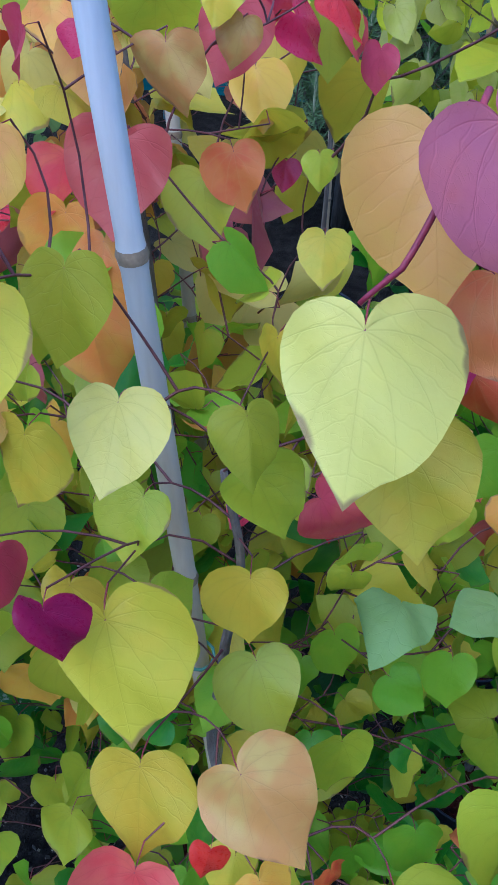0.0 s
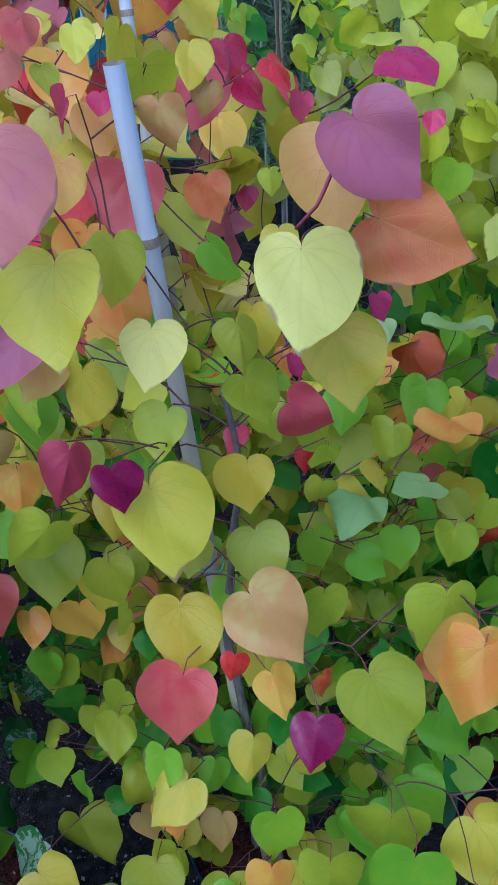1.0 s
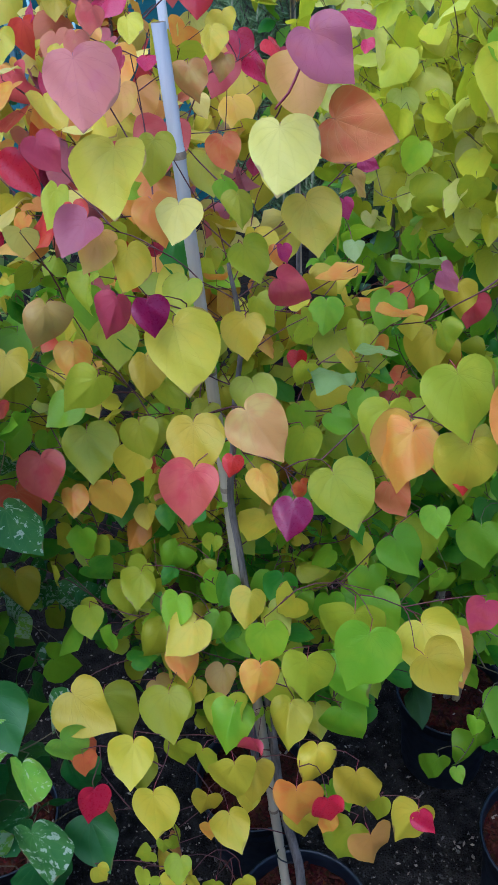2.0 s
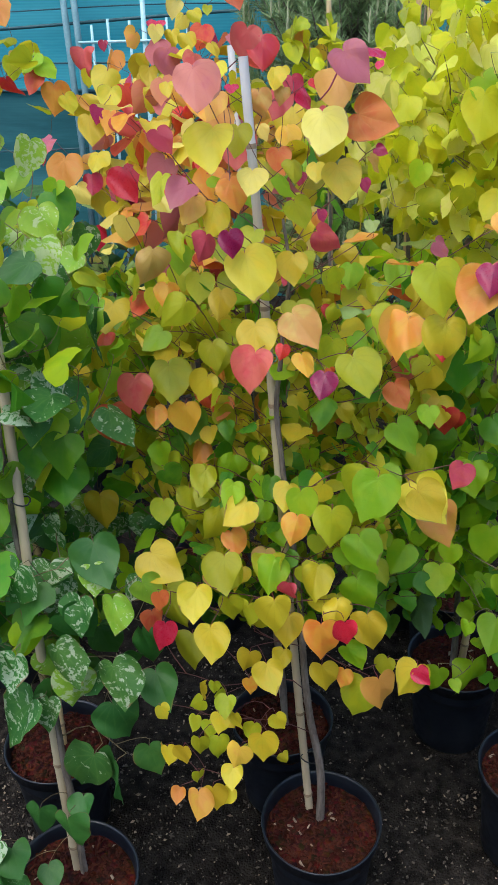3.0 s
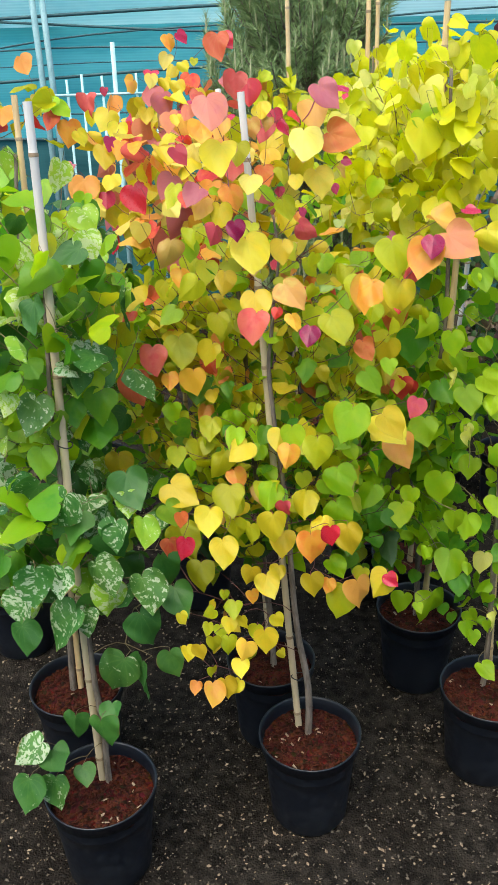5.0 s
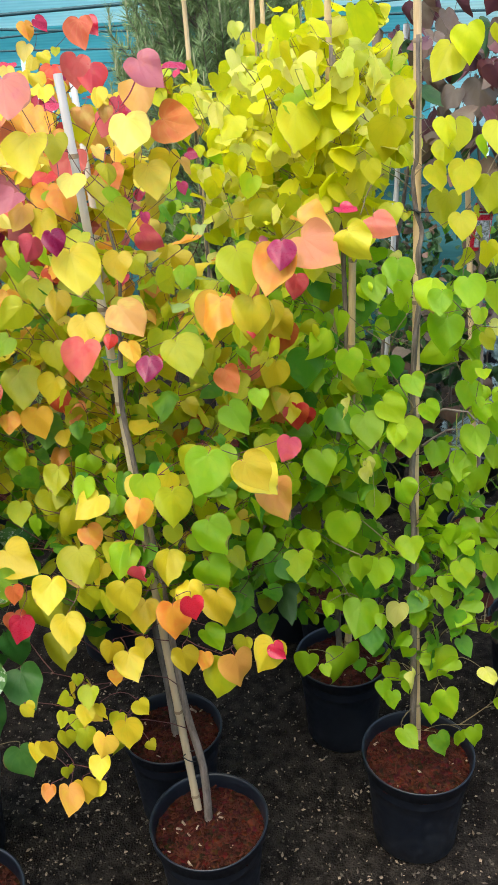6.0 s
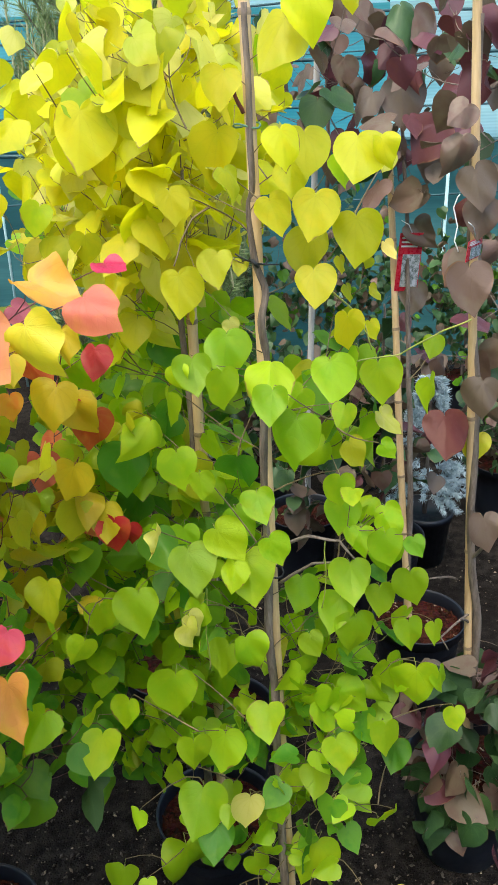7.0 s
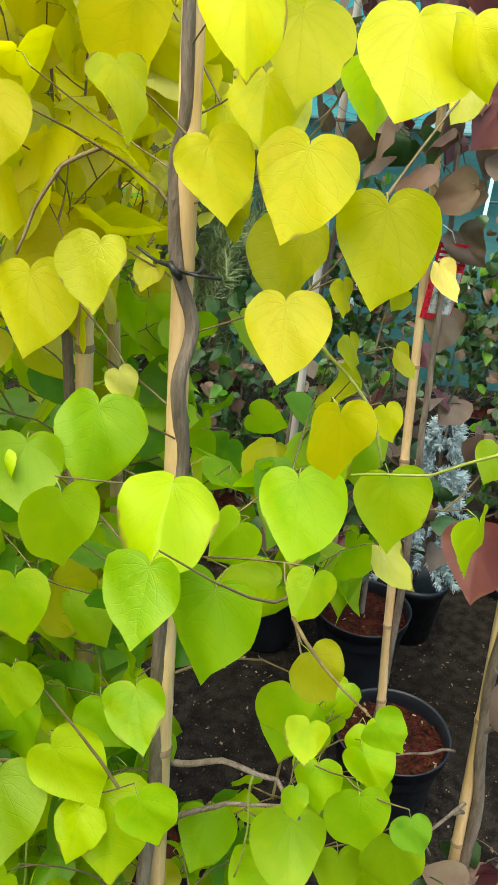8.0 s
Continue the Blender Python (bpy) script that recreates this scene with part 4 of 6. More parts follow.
flame.leaf("gold", -0.009, 0.500, 1.289, 0.053, -4, 17, 20, True)
flame.leaf("gold", -0.186, 0.550, 1.397, 0.077, 2, 55, -1, True)
flame.leaf("red", -0.187, 0.500, 1.376, 0.034, -18, 60, 18, True)
flame.leaf("limegold", 0.001, 0.420, 1.139, 0.053, -9, 28, -2, True)
flame.leaf("gold", 0.070, 0.360, 1.115, 0.060, 10, 55, 45, True)
flame.leaf("limegold", 0.024, 0.380, 1.080, 0.057, -27, 50, 1, True)
flame.leaf("gold", -0.049, 0.280, 1.053, 0.077, -7, 50, -60, True)
flame.leaf("limegold", 0.054, 0.300, 1.027, 0.069, -7, 48, -13, True)
flame.leaf("limegold", 0.135, 0.280, 1.056, 0.056, -4, 68, -7, True)
flame.leaf("rose", 0.172, 0.250, 1.036, 0.034, -12, 12, -7, True)
flame.leaf("gold", 0.211, 0.300, 1.029, 0.059, -17, 62, -4, True)
flame.leaf("lime", 0.295, 0.340, 0.975, 0.068, 21, 27, -20, True)
flame.leaf("lime", 0.294, 0.360, 1.051, 0.072, -8, 55, -30, True)
flame.leaf("gold", 0.151, 0.220, 1.010, 0.061, 23, 22, 6, True)
flame.leaf("gold", 0.014, 0.240, 1.006, 0.061, 6, 36, 4, True)
flame.leaf("gold", 0.045, 0.200, 0.955, 0.062, -6, 32, -8, True)
flame.leaf("limegold", 0.065, 0.280, 0.964, 0.045, -7, 9, -12, True)
flame.leaf("limegold", 0.095, 0.280, 0.954, 0.049, -24, 15, 1, True)
flame.leaf("gold", 0.169, 0.260, 0.947, 0.057, 23, 39, 20, True)
flame.leaf("red", -0.044, 0.220, 1.020, 0.032, 35, 19, 10, True)
flame.leaf("crimson", -0.037, 0.200, 0.963, 0.045, 40, 24, 28, True)
flame.leaf("orange", 0.229, 0.220, 0.962, 0.064, -4, 19, -4, True)
flame.leaf("crimson", 0.270, 0.190, 1.009, 0.041, 14, 14, -4, True)
flame.leaf("gold", 0.309, 0.240, 0.974, 0.064, -22, 21, -22, True)
flame.leaf("gold", 0.252, 0.270, 0.985, 0.050, -13, 60, -11, True)
flame.leaf("lime", 0.282, 0.300, 0.858, 0.050, -12, 14, -40, True)
flame.leaf("gold", 0.232, 0.270, 0.831, 0.052, -4, 16, -12, True)
flame.leaf("gold", 0.138, 0.250, 0.841, 0.056, 11, 37, -14, True)
flame.leaf("gold", 0.092, 0.280, 0.844, 0.044, -1, 13, 14, True)
flame.leaf("orange", 0.097, 0.270, 0.794, 0.030, 16, 23, -2, True)
flame.leaf("gold", 0.155, 0.300, 0.839, 0.039, -12, 22, 0, True)
flame.leaf("orange", 0.266, 0.280, 0.824, 0.034, -15, 25, 4, True)
flame.leaf("limegold", 0.298, 0.270, 0.789, 0.073, -27, 32, -0, True)
flame.leaf("peach", 0.334, 0.240, 0.835, 0.067, 25, 13, -6, True)
flame.leaf("gold", 0.384, 0.280, 0.835, 0.063, 6, 28, 30, True)
flame.leaf("limegold", 0.341, 0.300, 0.838, 0.039, -25, 26, -2, True)
flame.leaf("crimson", 0.406, 0.280, 0.845, 0.034, -23, 29, -50, True)
flame.leaf("gold", -0.050, 0.200, 0.781, 0.029, 40, 30, -10, True)
flame.leaf("limegold", 0.041, 0.220, 0.832, 0.022, -8, 21, -3, True)
flame.leaf("limegold", 0.065, 0.200, 0.810, 0.038, -4, 55, -2, True)
flame.leaf("gold", 0.051, 0.200, 0.768, 0.036, 1, 30, 2, True)
flame.leaf("limegold", 0.000, 0.220, 0.739, 0.030, -32, 30, -7, True)
flame.leaf("limegold", 0.003, 0.240, 0.769, 0.032, -20, 21, 50, True)
flame.leaf("gold", 0.085, 0.200, 0.777, 0.031, -33, 7, -30, True)
flame.leaf("gold", 0.160, 0.200, 0.786, 0.033, 12, 17, -25, True)
flame.leaf("gold", -0.007, 0.160, 0.723, 0.036, -15, 12, -10, True)
flame.leaf("gold", -0.037, 0.160, 0.718, 0.034, -10, 24, -10, True)
flame.leaf("limegold", 0.020, 0.170, 0.738, 0.034, -3, 14, -3, True)
flame.leaf("limegold", 0.055, 0.180, 0.731, 0.040, 18, 34, -2, True)
flame.leaf("peach", 0.089, 0.160, 0.731, 0.047, -14, 18, 10, True)
flame.leaf("gold", 0.133, 0.170, 0.753, 0.053, 7, 15, -2, True)
flame.leaf("gold", 0.168, 0.200, 0.694, 0.023, 40, 27, -7, True)
flame.leaf("gold", 0.082, 0.150, 0.692, 0.040, 1, 50, -3, True)
flame.leaf("limegold", 0.017, 0.160, 0.668, 0.027, 35, 4, 7, True)
flame.leaf("orange", -0.018, 0.140, 0.640, 0.029, -3, 40, 4, True)
flame.leaf("peach", 0.019, 0.130, 0.634, 0.052, -17, 31, -10, True)
flame.leaf("gold", 0.048, 0.140, 0.644, 0.045, -1, 17, -10, True)
flame.leaf("gold", 0.072, 0.150, 0.641, 0.032, -35, 31, 6, True)
flame.leaf("limegold", 0.110, 0.210, 0.745, 0.034, 1, 16, 9, True)
flame.leaf("limegold", 0.030, 0.210, 0.741, 0.032, 3, 26, -5, True)
flame.leaf("limegold", 0.377, 0.260, 1.563, 0.069, 10, 27, -12, True)
flame.leaf("gold", 0.389, 0.260, 1.489, 0.061, -19, 20, -4, True)
flame.leaf("crimson", 0.388, 0.269, 1.474, 0.037, -6, 30, -6, True, 5)
flame.leaf("orange", 0.427, 0.222, 1.566, 0.067, -16, 24, 10, True, 4)
flame.leaf("purple", 0.436, 0.207, 1.593, 0.041, -3, 41, -0, True, 5)
flame.leaf("salmon", 0.487, 0.244, 1.588, 0.077, -10, 40, -52, True)
flame.leaf("crimson", 0.546, 0.509, 1.595, 0.037, 11, 70, -40, True)
flame.leaf("salmon", 0.580, 0.259, 1.619, 0.045, -9, 55, -50, True)
flame.leaf("peach", 0.485, 0.461, 1.588, 0.063, 2, 72, -60, True)
flame.leaf("gold", 0.539, 0.220, 1.600, 0.053, -25, 18, -40, True)
flame.leaf("gold", 0.404, 0.281, 1.473, 0.065, 9, 24, -30, True)
flame.leaf("peach", 0.328, 0.300, 1.482, 0.061, 1, 25, 20, True)
flame.leaf("rose", 0.433, 0.298, 1.249, 0.041, -1, 27, 20, True)
flame.leaf("rust", 0.336, 0.400, 1.336, 0.047, 20, 16, -20, True)
flame.leaf("gold", 0.388, 0.287, 1.207, 0.077, 1, 40, -36, True)
flame.leaf("limegold", 0.290, 0.281, 1.223, 0.078, 2, 17, 5, True)
flame.fill(190, (0.14, 0.61, 1.36), (0.27, 0.17, 0.30), (0.030, 0.056), WARM_MID + (("green", 3),))
flame.fill(230, (0.13, 0.52, 1.00), (0.31, 0.17, 0.24), (0.028, 0.052), WARM_LOW)
flame.fill(8, (0.04, 0.26, 0.70), (0.15, 0.10, 0.13), (0.026, 0.046), (("gold", 5), ("limegold", 3), ("peach", 1.3), ("pale", 1)), 16, 22.0, 0.3, 0.03)
flame.fill(60, (0.20, 0.60, 0.84), (0.28, 0.14, 0.18), (0.04, 0.07), (("green", 5), ("darkgreen", 1), ("lime", 3)))
flame.stem([(0.203, 0.374, 1.784), (0.213, 0.376, 1.798), (0.226, 0.395, 1.822), (0.238, 0.430, 1.832)], 0.0010, 0.0014, STALK_RED)
flame.finish(0.0009)

second = Tree("potted_redbud", REDBUD + "yellow and orange, standing behind another", "potted tree", (0.105, 0.690), "potted redbuds", STALK_RED, TWIG_DARK, 12)
second.pot(0.13, turn=2)
second.mulch(0.13)
second.cane((0.10, 0.78, 0.2), (-0.046, 1.120, 1.808), 0.009, BAMBOO_AGED)
second.trunk([(0.115, 0.69, 0.22), (0.09, 0.70, 0.6), (0.06, 0.73, 1.0), (0.03, 0.76, 1.4), (0.01, 0.79, 1.7)], 0.010, 0.004)
second.leaf("rose", 0.032, 0.850, 1.831, 0.060, 20, 25, 10, True)
second.leaf("red", 0.062, 0.840, 1.817, 0.060, -4, 33, -8, True)
second.leaf("mauve", 0.014, 0.880, 1.838, 0.056, 3, 60, 0, True)
second.leaf("orange", -0.045, 0.800, 1.729, 0.063, 18, 30, 0, True)
second.leaf("red", -0.094, 0.850, 1.700, 0.045, 25, 29, 3, True)
second.leaf("pale", -0.071, 0.780, 1.680, 0.051, -21, 20, 24, True)
second.leaf("rose", -0.235, 0.950, 1.671, 0.067, -15, 9, -30, True)
second.leaf("orange", -0.295, 1.000, 1.671, 0.049, 1, 21, 11, True)
second.leaf("gold", -0.339, 1.000, 1.658, 0.063, 4, 23, -6, True)
second.leaf("magenta", -0.320, 1.000, 1.687, 0.038, 40, 16, 16, True)
second.leaf("mauve", -0.434, 0.950, 1.633, 0.062, -35, 68, 11, True)
second.leaf("crimson", -0.432, 0.950, 1.608, 0.033, -35, 34, -6, True)
second.leaf("orange", -0.384, 0.920, 1.578, 0.084, -5, 27, 6, True)
second.leaf("magenta", -0.321, 0.920, 1.558, 0.043, 17, 29, 2, True)
second.leaf("crimson", -0.229, 0.880, 1.569, 0.074, -10, 18, -24, True)
second.leaf("gold", -0.317, 0.950, 1.599, 0.054, -13, 55, -9, True)
second.leaf("gold", -0.135, 0.820, 1.580, 0.036, -17, 7, 8, True)
second.leaf("gold", -0.216, 0.950, 1.614, 0.054, 30, 5, 19, True)
second.leaf("gold", -0.175, 0.950, 1.664, 0.051, -8, 21, -13, True)
second.leaf("gold", -0.260, 0.880, 1.499, 0.059, 17, 6, 6, True)
second.leaf("limegold", -0.232, 0.840, 1.475, 0.053, -11, 22, -5, True)
second.leaf("crimson", -0.301, 0.850, 1.459, 0.046, 30, 14, -3, True)
second.leaf("red", -0.181, 0.780, 1.499, 0.054, -38, 40, 20, True)
second.leaf("pale", -0.337, 0.900, 1.542, 0.046, 40, 32, -20, True)
second.leaf("gold", -0.318, 0.950, 1.511, 0.055, 40, 20, -2, True)
second.leaf("crimson", -0.089, 0.750, 1.589, 0.042, -4, 22, 2, True)
second.leaf("red", -0.018, 0.700, 1.639, 0.054, -14, 55, -16, True)
second.leaf("crimson", -0.040, 0.720, 1.619, 0.048, -58, 7, 1, True)
second.leaf("gold", -0.317, 1.100, 1.705, 0.057, 6, 22, 2, True)
second.leaf("peach", -0.108, 0.900, 1.736, 0.051, 5, 22, -8, True)
second.leaf("peach", -0.005, 0.750, 1.700, 0.052, -6, 20, -16, True)
second.leaf("gold", 0.090, 0.900, 1.763, 0.045, -16, 29, -19, True)
second.leaf("rose", 0.104, 0.720, 1.739, 0.051, -9, 31, 9, True)
second.leaf("crimson", 0.156, 0.720, 1.745, 0.039, 50, 26, -30, True)
second.leaf("orange", 0.032, 0.620, 1.619, 0.052, -8, 45, -9, True)
second.leaf("orange", -0.008, 0.660, 1.609, 0.065, -23, 20, -5, True)
second.leaf("rust", 0.110, 0.720, 1.643, 0.047, 14, 24, -10, True)
second.leaf("gold", -0.264, 0.750, 1.318, 0.066, -2, 55, 0, True)
second.leaf("peach", -0.308, 0.780, 1.293, 0.059, 11, 14, -11, True)
second.leaf("gold", -0.171, 0.720, 1.302, 0.057, -4, 60, 2, True)
second.leaf("rust", -0.187, 0.750, 1.353, 0.062, -13, 60, 3, True)
second.leaf("orange", -0.303, 0.500, 1.219, 0.048, -7, 60, 13, True)
second.leaf("limegold", -0.249, 0.700, 1.267, 0.057, 1, 27, 9, True)
second.leaf("limegold", -0.098, 0.650, 1.328, 0.060, -0, 3, -9, True)
second.leaf("gold", -0.307, 0.750, 1.218, 0.059, -8, 17, 5, True)
second.leaf("gold", -0.283, 0.720, 1.173, 0.067, -15, 30, -8, True)
second.leaf("limegold", -0.137, 0.700, 1.376, 0.056, 15, 21, -0, True)
second.leaf("rust", 0.424, 0.800, 1.276, 0.067, 3, 6, 8, True)
second.leaf("gold", 0.396, 0.720, 1.352, 0.070, 17, 21, 16, True)
second.leaf("salmon", 0.353, 0.740, 1.233, 0.061, 2, 5, 8, True)
second.leaf("gold", 0.400, 0.740, 1.218, 0.065, -8, 3, 19, True)
second.leaf("gold", 0.328, 0.750, 1.133, 0.054, -21, 9, 7, True)
second.leaf("gold", 0.434, 0.780, 1.119, 0.060, -10, 26, -10, True)
second.leaf("red", 0.472, 0.780, 1.097, 0.037, -11, 1, -2, True)
second.leaf("limegold", 0.336, 0.700, 1.187, 0.051, 14, 17, 0, True)
second.leaf("orange", 0.322, 0.750, 1.337, 0.042, 28, 6, 1, True)
second.leaf("rose", 0.454, 0.750, 1.405, 0.049, -18, 23, 1, True)
second.leaf("gold", 0.425, 0.700, 1.448, 0.055, -22, 13, -2, True)
second.fill(115, (-0.03, 0.86, 1.56), (0.26, 0.20, 0.24), (0.045, 0.075), WARM_TOP)
second.fill(330, (-0.02, 0.80, 1.12), (0.38, 0.18, 0.36), (0.034, 0.060), INNER)
second.fill(110, (-0.02, 0.78, 0.74), (0.36, 0.18, 0.20), (0.04, 0.065), (("green", 6), ("darkgreen", 2), ("olive", 2)))
second.fill(60, (0.32, 0.82, 1.15), (0.16, 0.10, 0.28), (0.04, 0.07), WARM_MID + (("rust", 2), ("red", 1)))
second.finish()

third = Tree("potted_redbud", REDBUD + "orange and red at the top", "potted tree", (-0.20, 1.36), "potted redbuds", STALK_RED, TWIG_DARK, 13)
third.pot(0.13, turn=3)
third.cane((-0.2, 1.37, 0.2), (-0.27, 1.42, 1.78), 0.008, BAMBOO)
third.trunk([(-0.19, 1.36, 0.22), (-0.2, 1.37, 0.8), (-0.22, 1.4, 1.3), (-0.20, 1.43, 1.85)], 0.010, 0.003)
third.leaf("orange", -0.225, 1.450, 1.925, 0.047, 35, 22, -6, True)
third.leaf("crimson", -0.188, 1.450, 1.936, 0.040, 40, 21, -36, True)
third.leaf("pale", -0.239, 1.450, 1.874, 0.044, 7, 18, 20, True)
third.leaf("rust", -0.073, 1.400, 1.913, 0.076, -7, 22, -10, True)
third.leaf("crimson", -0.050, 1.420, 1.927, 0.052, 9, 31, -30, True)
third.leaf("gold", -0.221, 1.420, 1.846, 0.041, -8, 27, 30, True)
third.leaf("gold", -0.180, 1.420, 1.859, 0.037, 13, 35, -20, True)
third.leaf("limegold", -0.149, 1.420, 1.869, 0.025, 8, 25, 5, True)
third.leaf("red", -0.163, 1.380, 1.814, 0.059, 11, 23, 14, True)
third.leaf("crimson", -0.273, 1.400, 1.838, 0.047, 12, 60, -4, True)
third.leaf("pale", -0.276, 1.380, 1.823, 0.040, 5, 12, 7, True)
third.leaf("gold", -0.190, 1.360, 1.805, 0.046, 10, 29, -10, True)
third.leaf("gold", -0.238, 1.400, 1.810, 0.044, -9, 17, -7, True)
third.leaf("gold", -0.312, 1.400, 1.761, 0.038, 45, 16, -4, True)
third.leaf("mauve", -0.223, 1.300, 1.765, 0.067, 38, 21, -1, True)
third.leaf("magenta", -0.184, 1.280, 1.739, 0.072, -32, 62, 20, True)
third.leaf("rose", -0.506, 1.500, 1.759, 0.063, 10, 33, 2, True)
third.leaf("orange", -0.433, 1.500, 1.750, 0.066, -30, 23, 5, True)
third.leaf("gold", -0.496, 1.500, 1.713, 0.043, 40, 14, 10, True)
third.leaf("gold", -0.438, 1.500, 1.711, 0.053, 6, 60, 6, True)
third.leaf("magenta", -0.447, 1.500, 1.791, 0.026, 2, 20, 2, True)
third.leaf("gold", -0.113, 1.300, 1.791, 0.036, 40, 35, -15, True)
third.leaf("gold", -0.278, 1.300, 1.733, 0.046, 17, 15, 6, True)
third.leaf("magenta", -0.161, 1.300, 1.752, 0.045, 2, 39, -3, True)
third.fill(150, (-0.22, 1.38, 1.56), (0.30, 0.22, 0.28), (0.05, 0.08), WARM_TOP)
third.fill(240, (-0.28, 1.20, 0.98), (0.38, 0.26, 0.42), (0.05, 0.08), INNER)
third.finish()

snow = Tree("potted_redbud", "potted redbud with green leaves splashed white, staked to a tan cane", "potted tree", (-0.284, 0.195), "potted redbuds", STALK_BROWN, STALK_BROWN, 14)
snow.pot(0.138, turn=1)
snow.mulch()
snow.cane((-0.290, 0.232, 0.2), (-0.307, 0.343, 1.83), 0.0095, BAMBOO_AGED)
snow.trunk([(-0.272, 0.226, 0.22), (-0.276, 0.235, 0.4), (-0.292, 0.262, 0.7), (-0.312, 0.285, 1.0), (-0.318, 0.31, 1.3), (-0.30, 0.35, 1.6)], 0.009, 0.004)
snow.tie((-0.30, 0.27, 0.80), 0.015, None, False)
snow.tie((-0.30, 0.30, 1.15), 0.014, None, False)
snow.leaf("variegated", -0.239, 0.380, 1.287, 0.095, 20, 25, -4, True)
snow.leaf("variegated", -0.346, 0.260, 1.240, 0.082, -4, 33, 10, True)
snow.leaf("variegated", -0.251, 0.260, 0.996, 0.096, 3, 41, -10, True)
snow.leaf("forest", -0.147, 0.240, 1.081, 0.084, 18, 30, -14, True)
snow.leaf("variegated", -0.181, 0.200, 0.991, 0.067, -16, 29, -6, True)
snow.leaf("limevar", -0.120, 0.200, 1.000, 0.064, -21, 20, -12, True)
snow.leaf("limevar", -0.069, 0.240, 1.020, 0.056, 30, 9, -20, True)
snow.leaf("variegated", -0.257, 0.340, 1.551, 0.066, 1, 55, 60, True)
snow.leaf("limevar", -0.235, 0.420, 1.598, 0.066, 4, 23, -20, True)
snow.leaf("limevar", -0.221, 0.380, 1.560, 0.059, 25, 16, -10, True)
snow.leaf("variegated", -0.294, 0.220, 1.461, 0.071, -35, 19, -30, True)
snow.leaf("lime", -0.284, 0.360, 1.490, 0.056, -35, 34, -6, True)
snow.leaf("green", -0.256, 0.400, 1.424, 0.090, -5, 55, -30, True)
snow.leaf("green", -0.281, 0.340, 1.213, 0.064, 17, 29, 2, True)
snow.leaf("green", -0.247, 0.360, 1.158, 0.088, -10, 58, -30, True)
snow.leaf("variegated", -0.284, 0.340, 1.291, 0.050, -13, 23, -9, True)
snow.leaf("lime", -0.376, 0.300, 1.266, 0.034, -17, 7, 40, True)
snow.leaf("variegated", -0.331, 0.100, 0.931, 0.082, 30, 5, 10, True)
snow.leaf("variegated", -0.285, 0.140, 0.911, 0.064, -8, 21, -0, True)
snow.leaf("limevar", -0.205, 0.180, 0.837, 0.078, 17, 6, 6, True)
snow.leaf("variegated", -0.121, 0.180, 0.861, 0.086, -11, 22, -20, True)
snow.leaf("forest", -0.061, 0.240, 0.801, 0.078, -1, 40, -30, True)
snow.leaf("variegated", -0.295, 0.140, 0.794, 0.098, -38, 40, 8, True)
snow.leaf("variegated", -0.252, 0.160, 0.793, 0.060, -8, 32, -4, True)
snow.leaf("variegated", -0.128, 0.200, 0.757, 0.089, 26, 20, -24, True)
snow.leaf("variegated", -0.373, 0.100, 0.792, 0.068, -4, 22, -10, True)
snow.leaf("variegated", -0.194, 0.160, 0.652, 0.097, -14, 22, 14, True)
snow.leaf("variegated", -0.139, 0.150, 0.649, 0.098, -58, 7, -8, True)
snow.leaf("forest", -0.079, 0.200, 0.655, 0.063, 6, 22, -16, True)
snow.leaf("forest", -0.316, 0.160, 0.489, 0.063, 5, 22, 8, True)
snow.leaf("forest", -0.245, 0.140, 0.492, 0.074, -6, 20, -8, True)
snow.leaf("forest", -0.230, 0.180, 0.517, 0.053, -16, 62, -20, True)
snow.leaf("variegated", -0.420, 0.080, 0.357, 0.082, -9, 31, -0, True)
snow.leaf("variegated", -0.357, 0.100, 0.344, 0.078, -13, 26, -14, True)
snow.leaf("variegated", -0.403, 0.100, 0.467, 0.076, -8, 66, 40, True)
snow.leaf("forest", -0.344, 0.100, 0.445, 0.074, -23, 74, -60, True)
snow.leaf("forest", -0.293, 0.120, 0.380, 0.051, 14, 62, -10, True)
snow.leaf("green", -0.342, 0.260, 1.129, 0.065, -2, 22, 0, True)
snow.leaf("variegated", -0.388, 0.240, 1.075, 0.059, 40, 14, -11, True)
snow.leaf("variegated", -0.311, 0.260, 1.020, 0.045, 40, 25, 10, True)
snow.leaf("limevar", -0.383, 0.420, 1.527, 0.066, -13, 17, 3, True)
snow.leaf("lime", -0.399, 0.450, 1.451, 0.055, -7, 16, 13, True)
snow.leaf("limevar", -0.347, 0.450, 1.573, 0.053, 1, 27, 9, True)
snow.leaf("lime", -0.367, 0.400, 1.305, 0.052, -0, 3, -9, True)
snow.leaf("green", -0.370, 0.350, 1.278, 0.066, -8, 17, 5, True)
snow.leaf("variegated", -0.386, 0.140, 0.841, 0.077, -15, 30, -8, True)
snow.leaf("limevar", -0.155, 0.220, 1.055, 0.053, 15, 21, -0, True)
snow.leaf("forest", -0.104, 0.300, 0.844, 0.070, -24, 22, -30, True)
snow.fill(170, (-0.37, 0.39, 1.32), (0.24, 0.20, 0.36), (0.045, 0.08), VARI_TOP)
snow.fill(90, (-0.34, 0.30, 0.90), (0.24, 0.18, 0.20), (0.06, 0.09), VARI)
snow.finish()

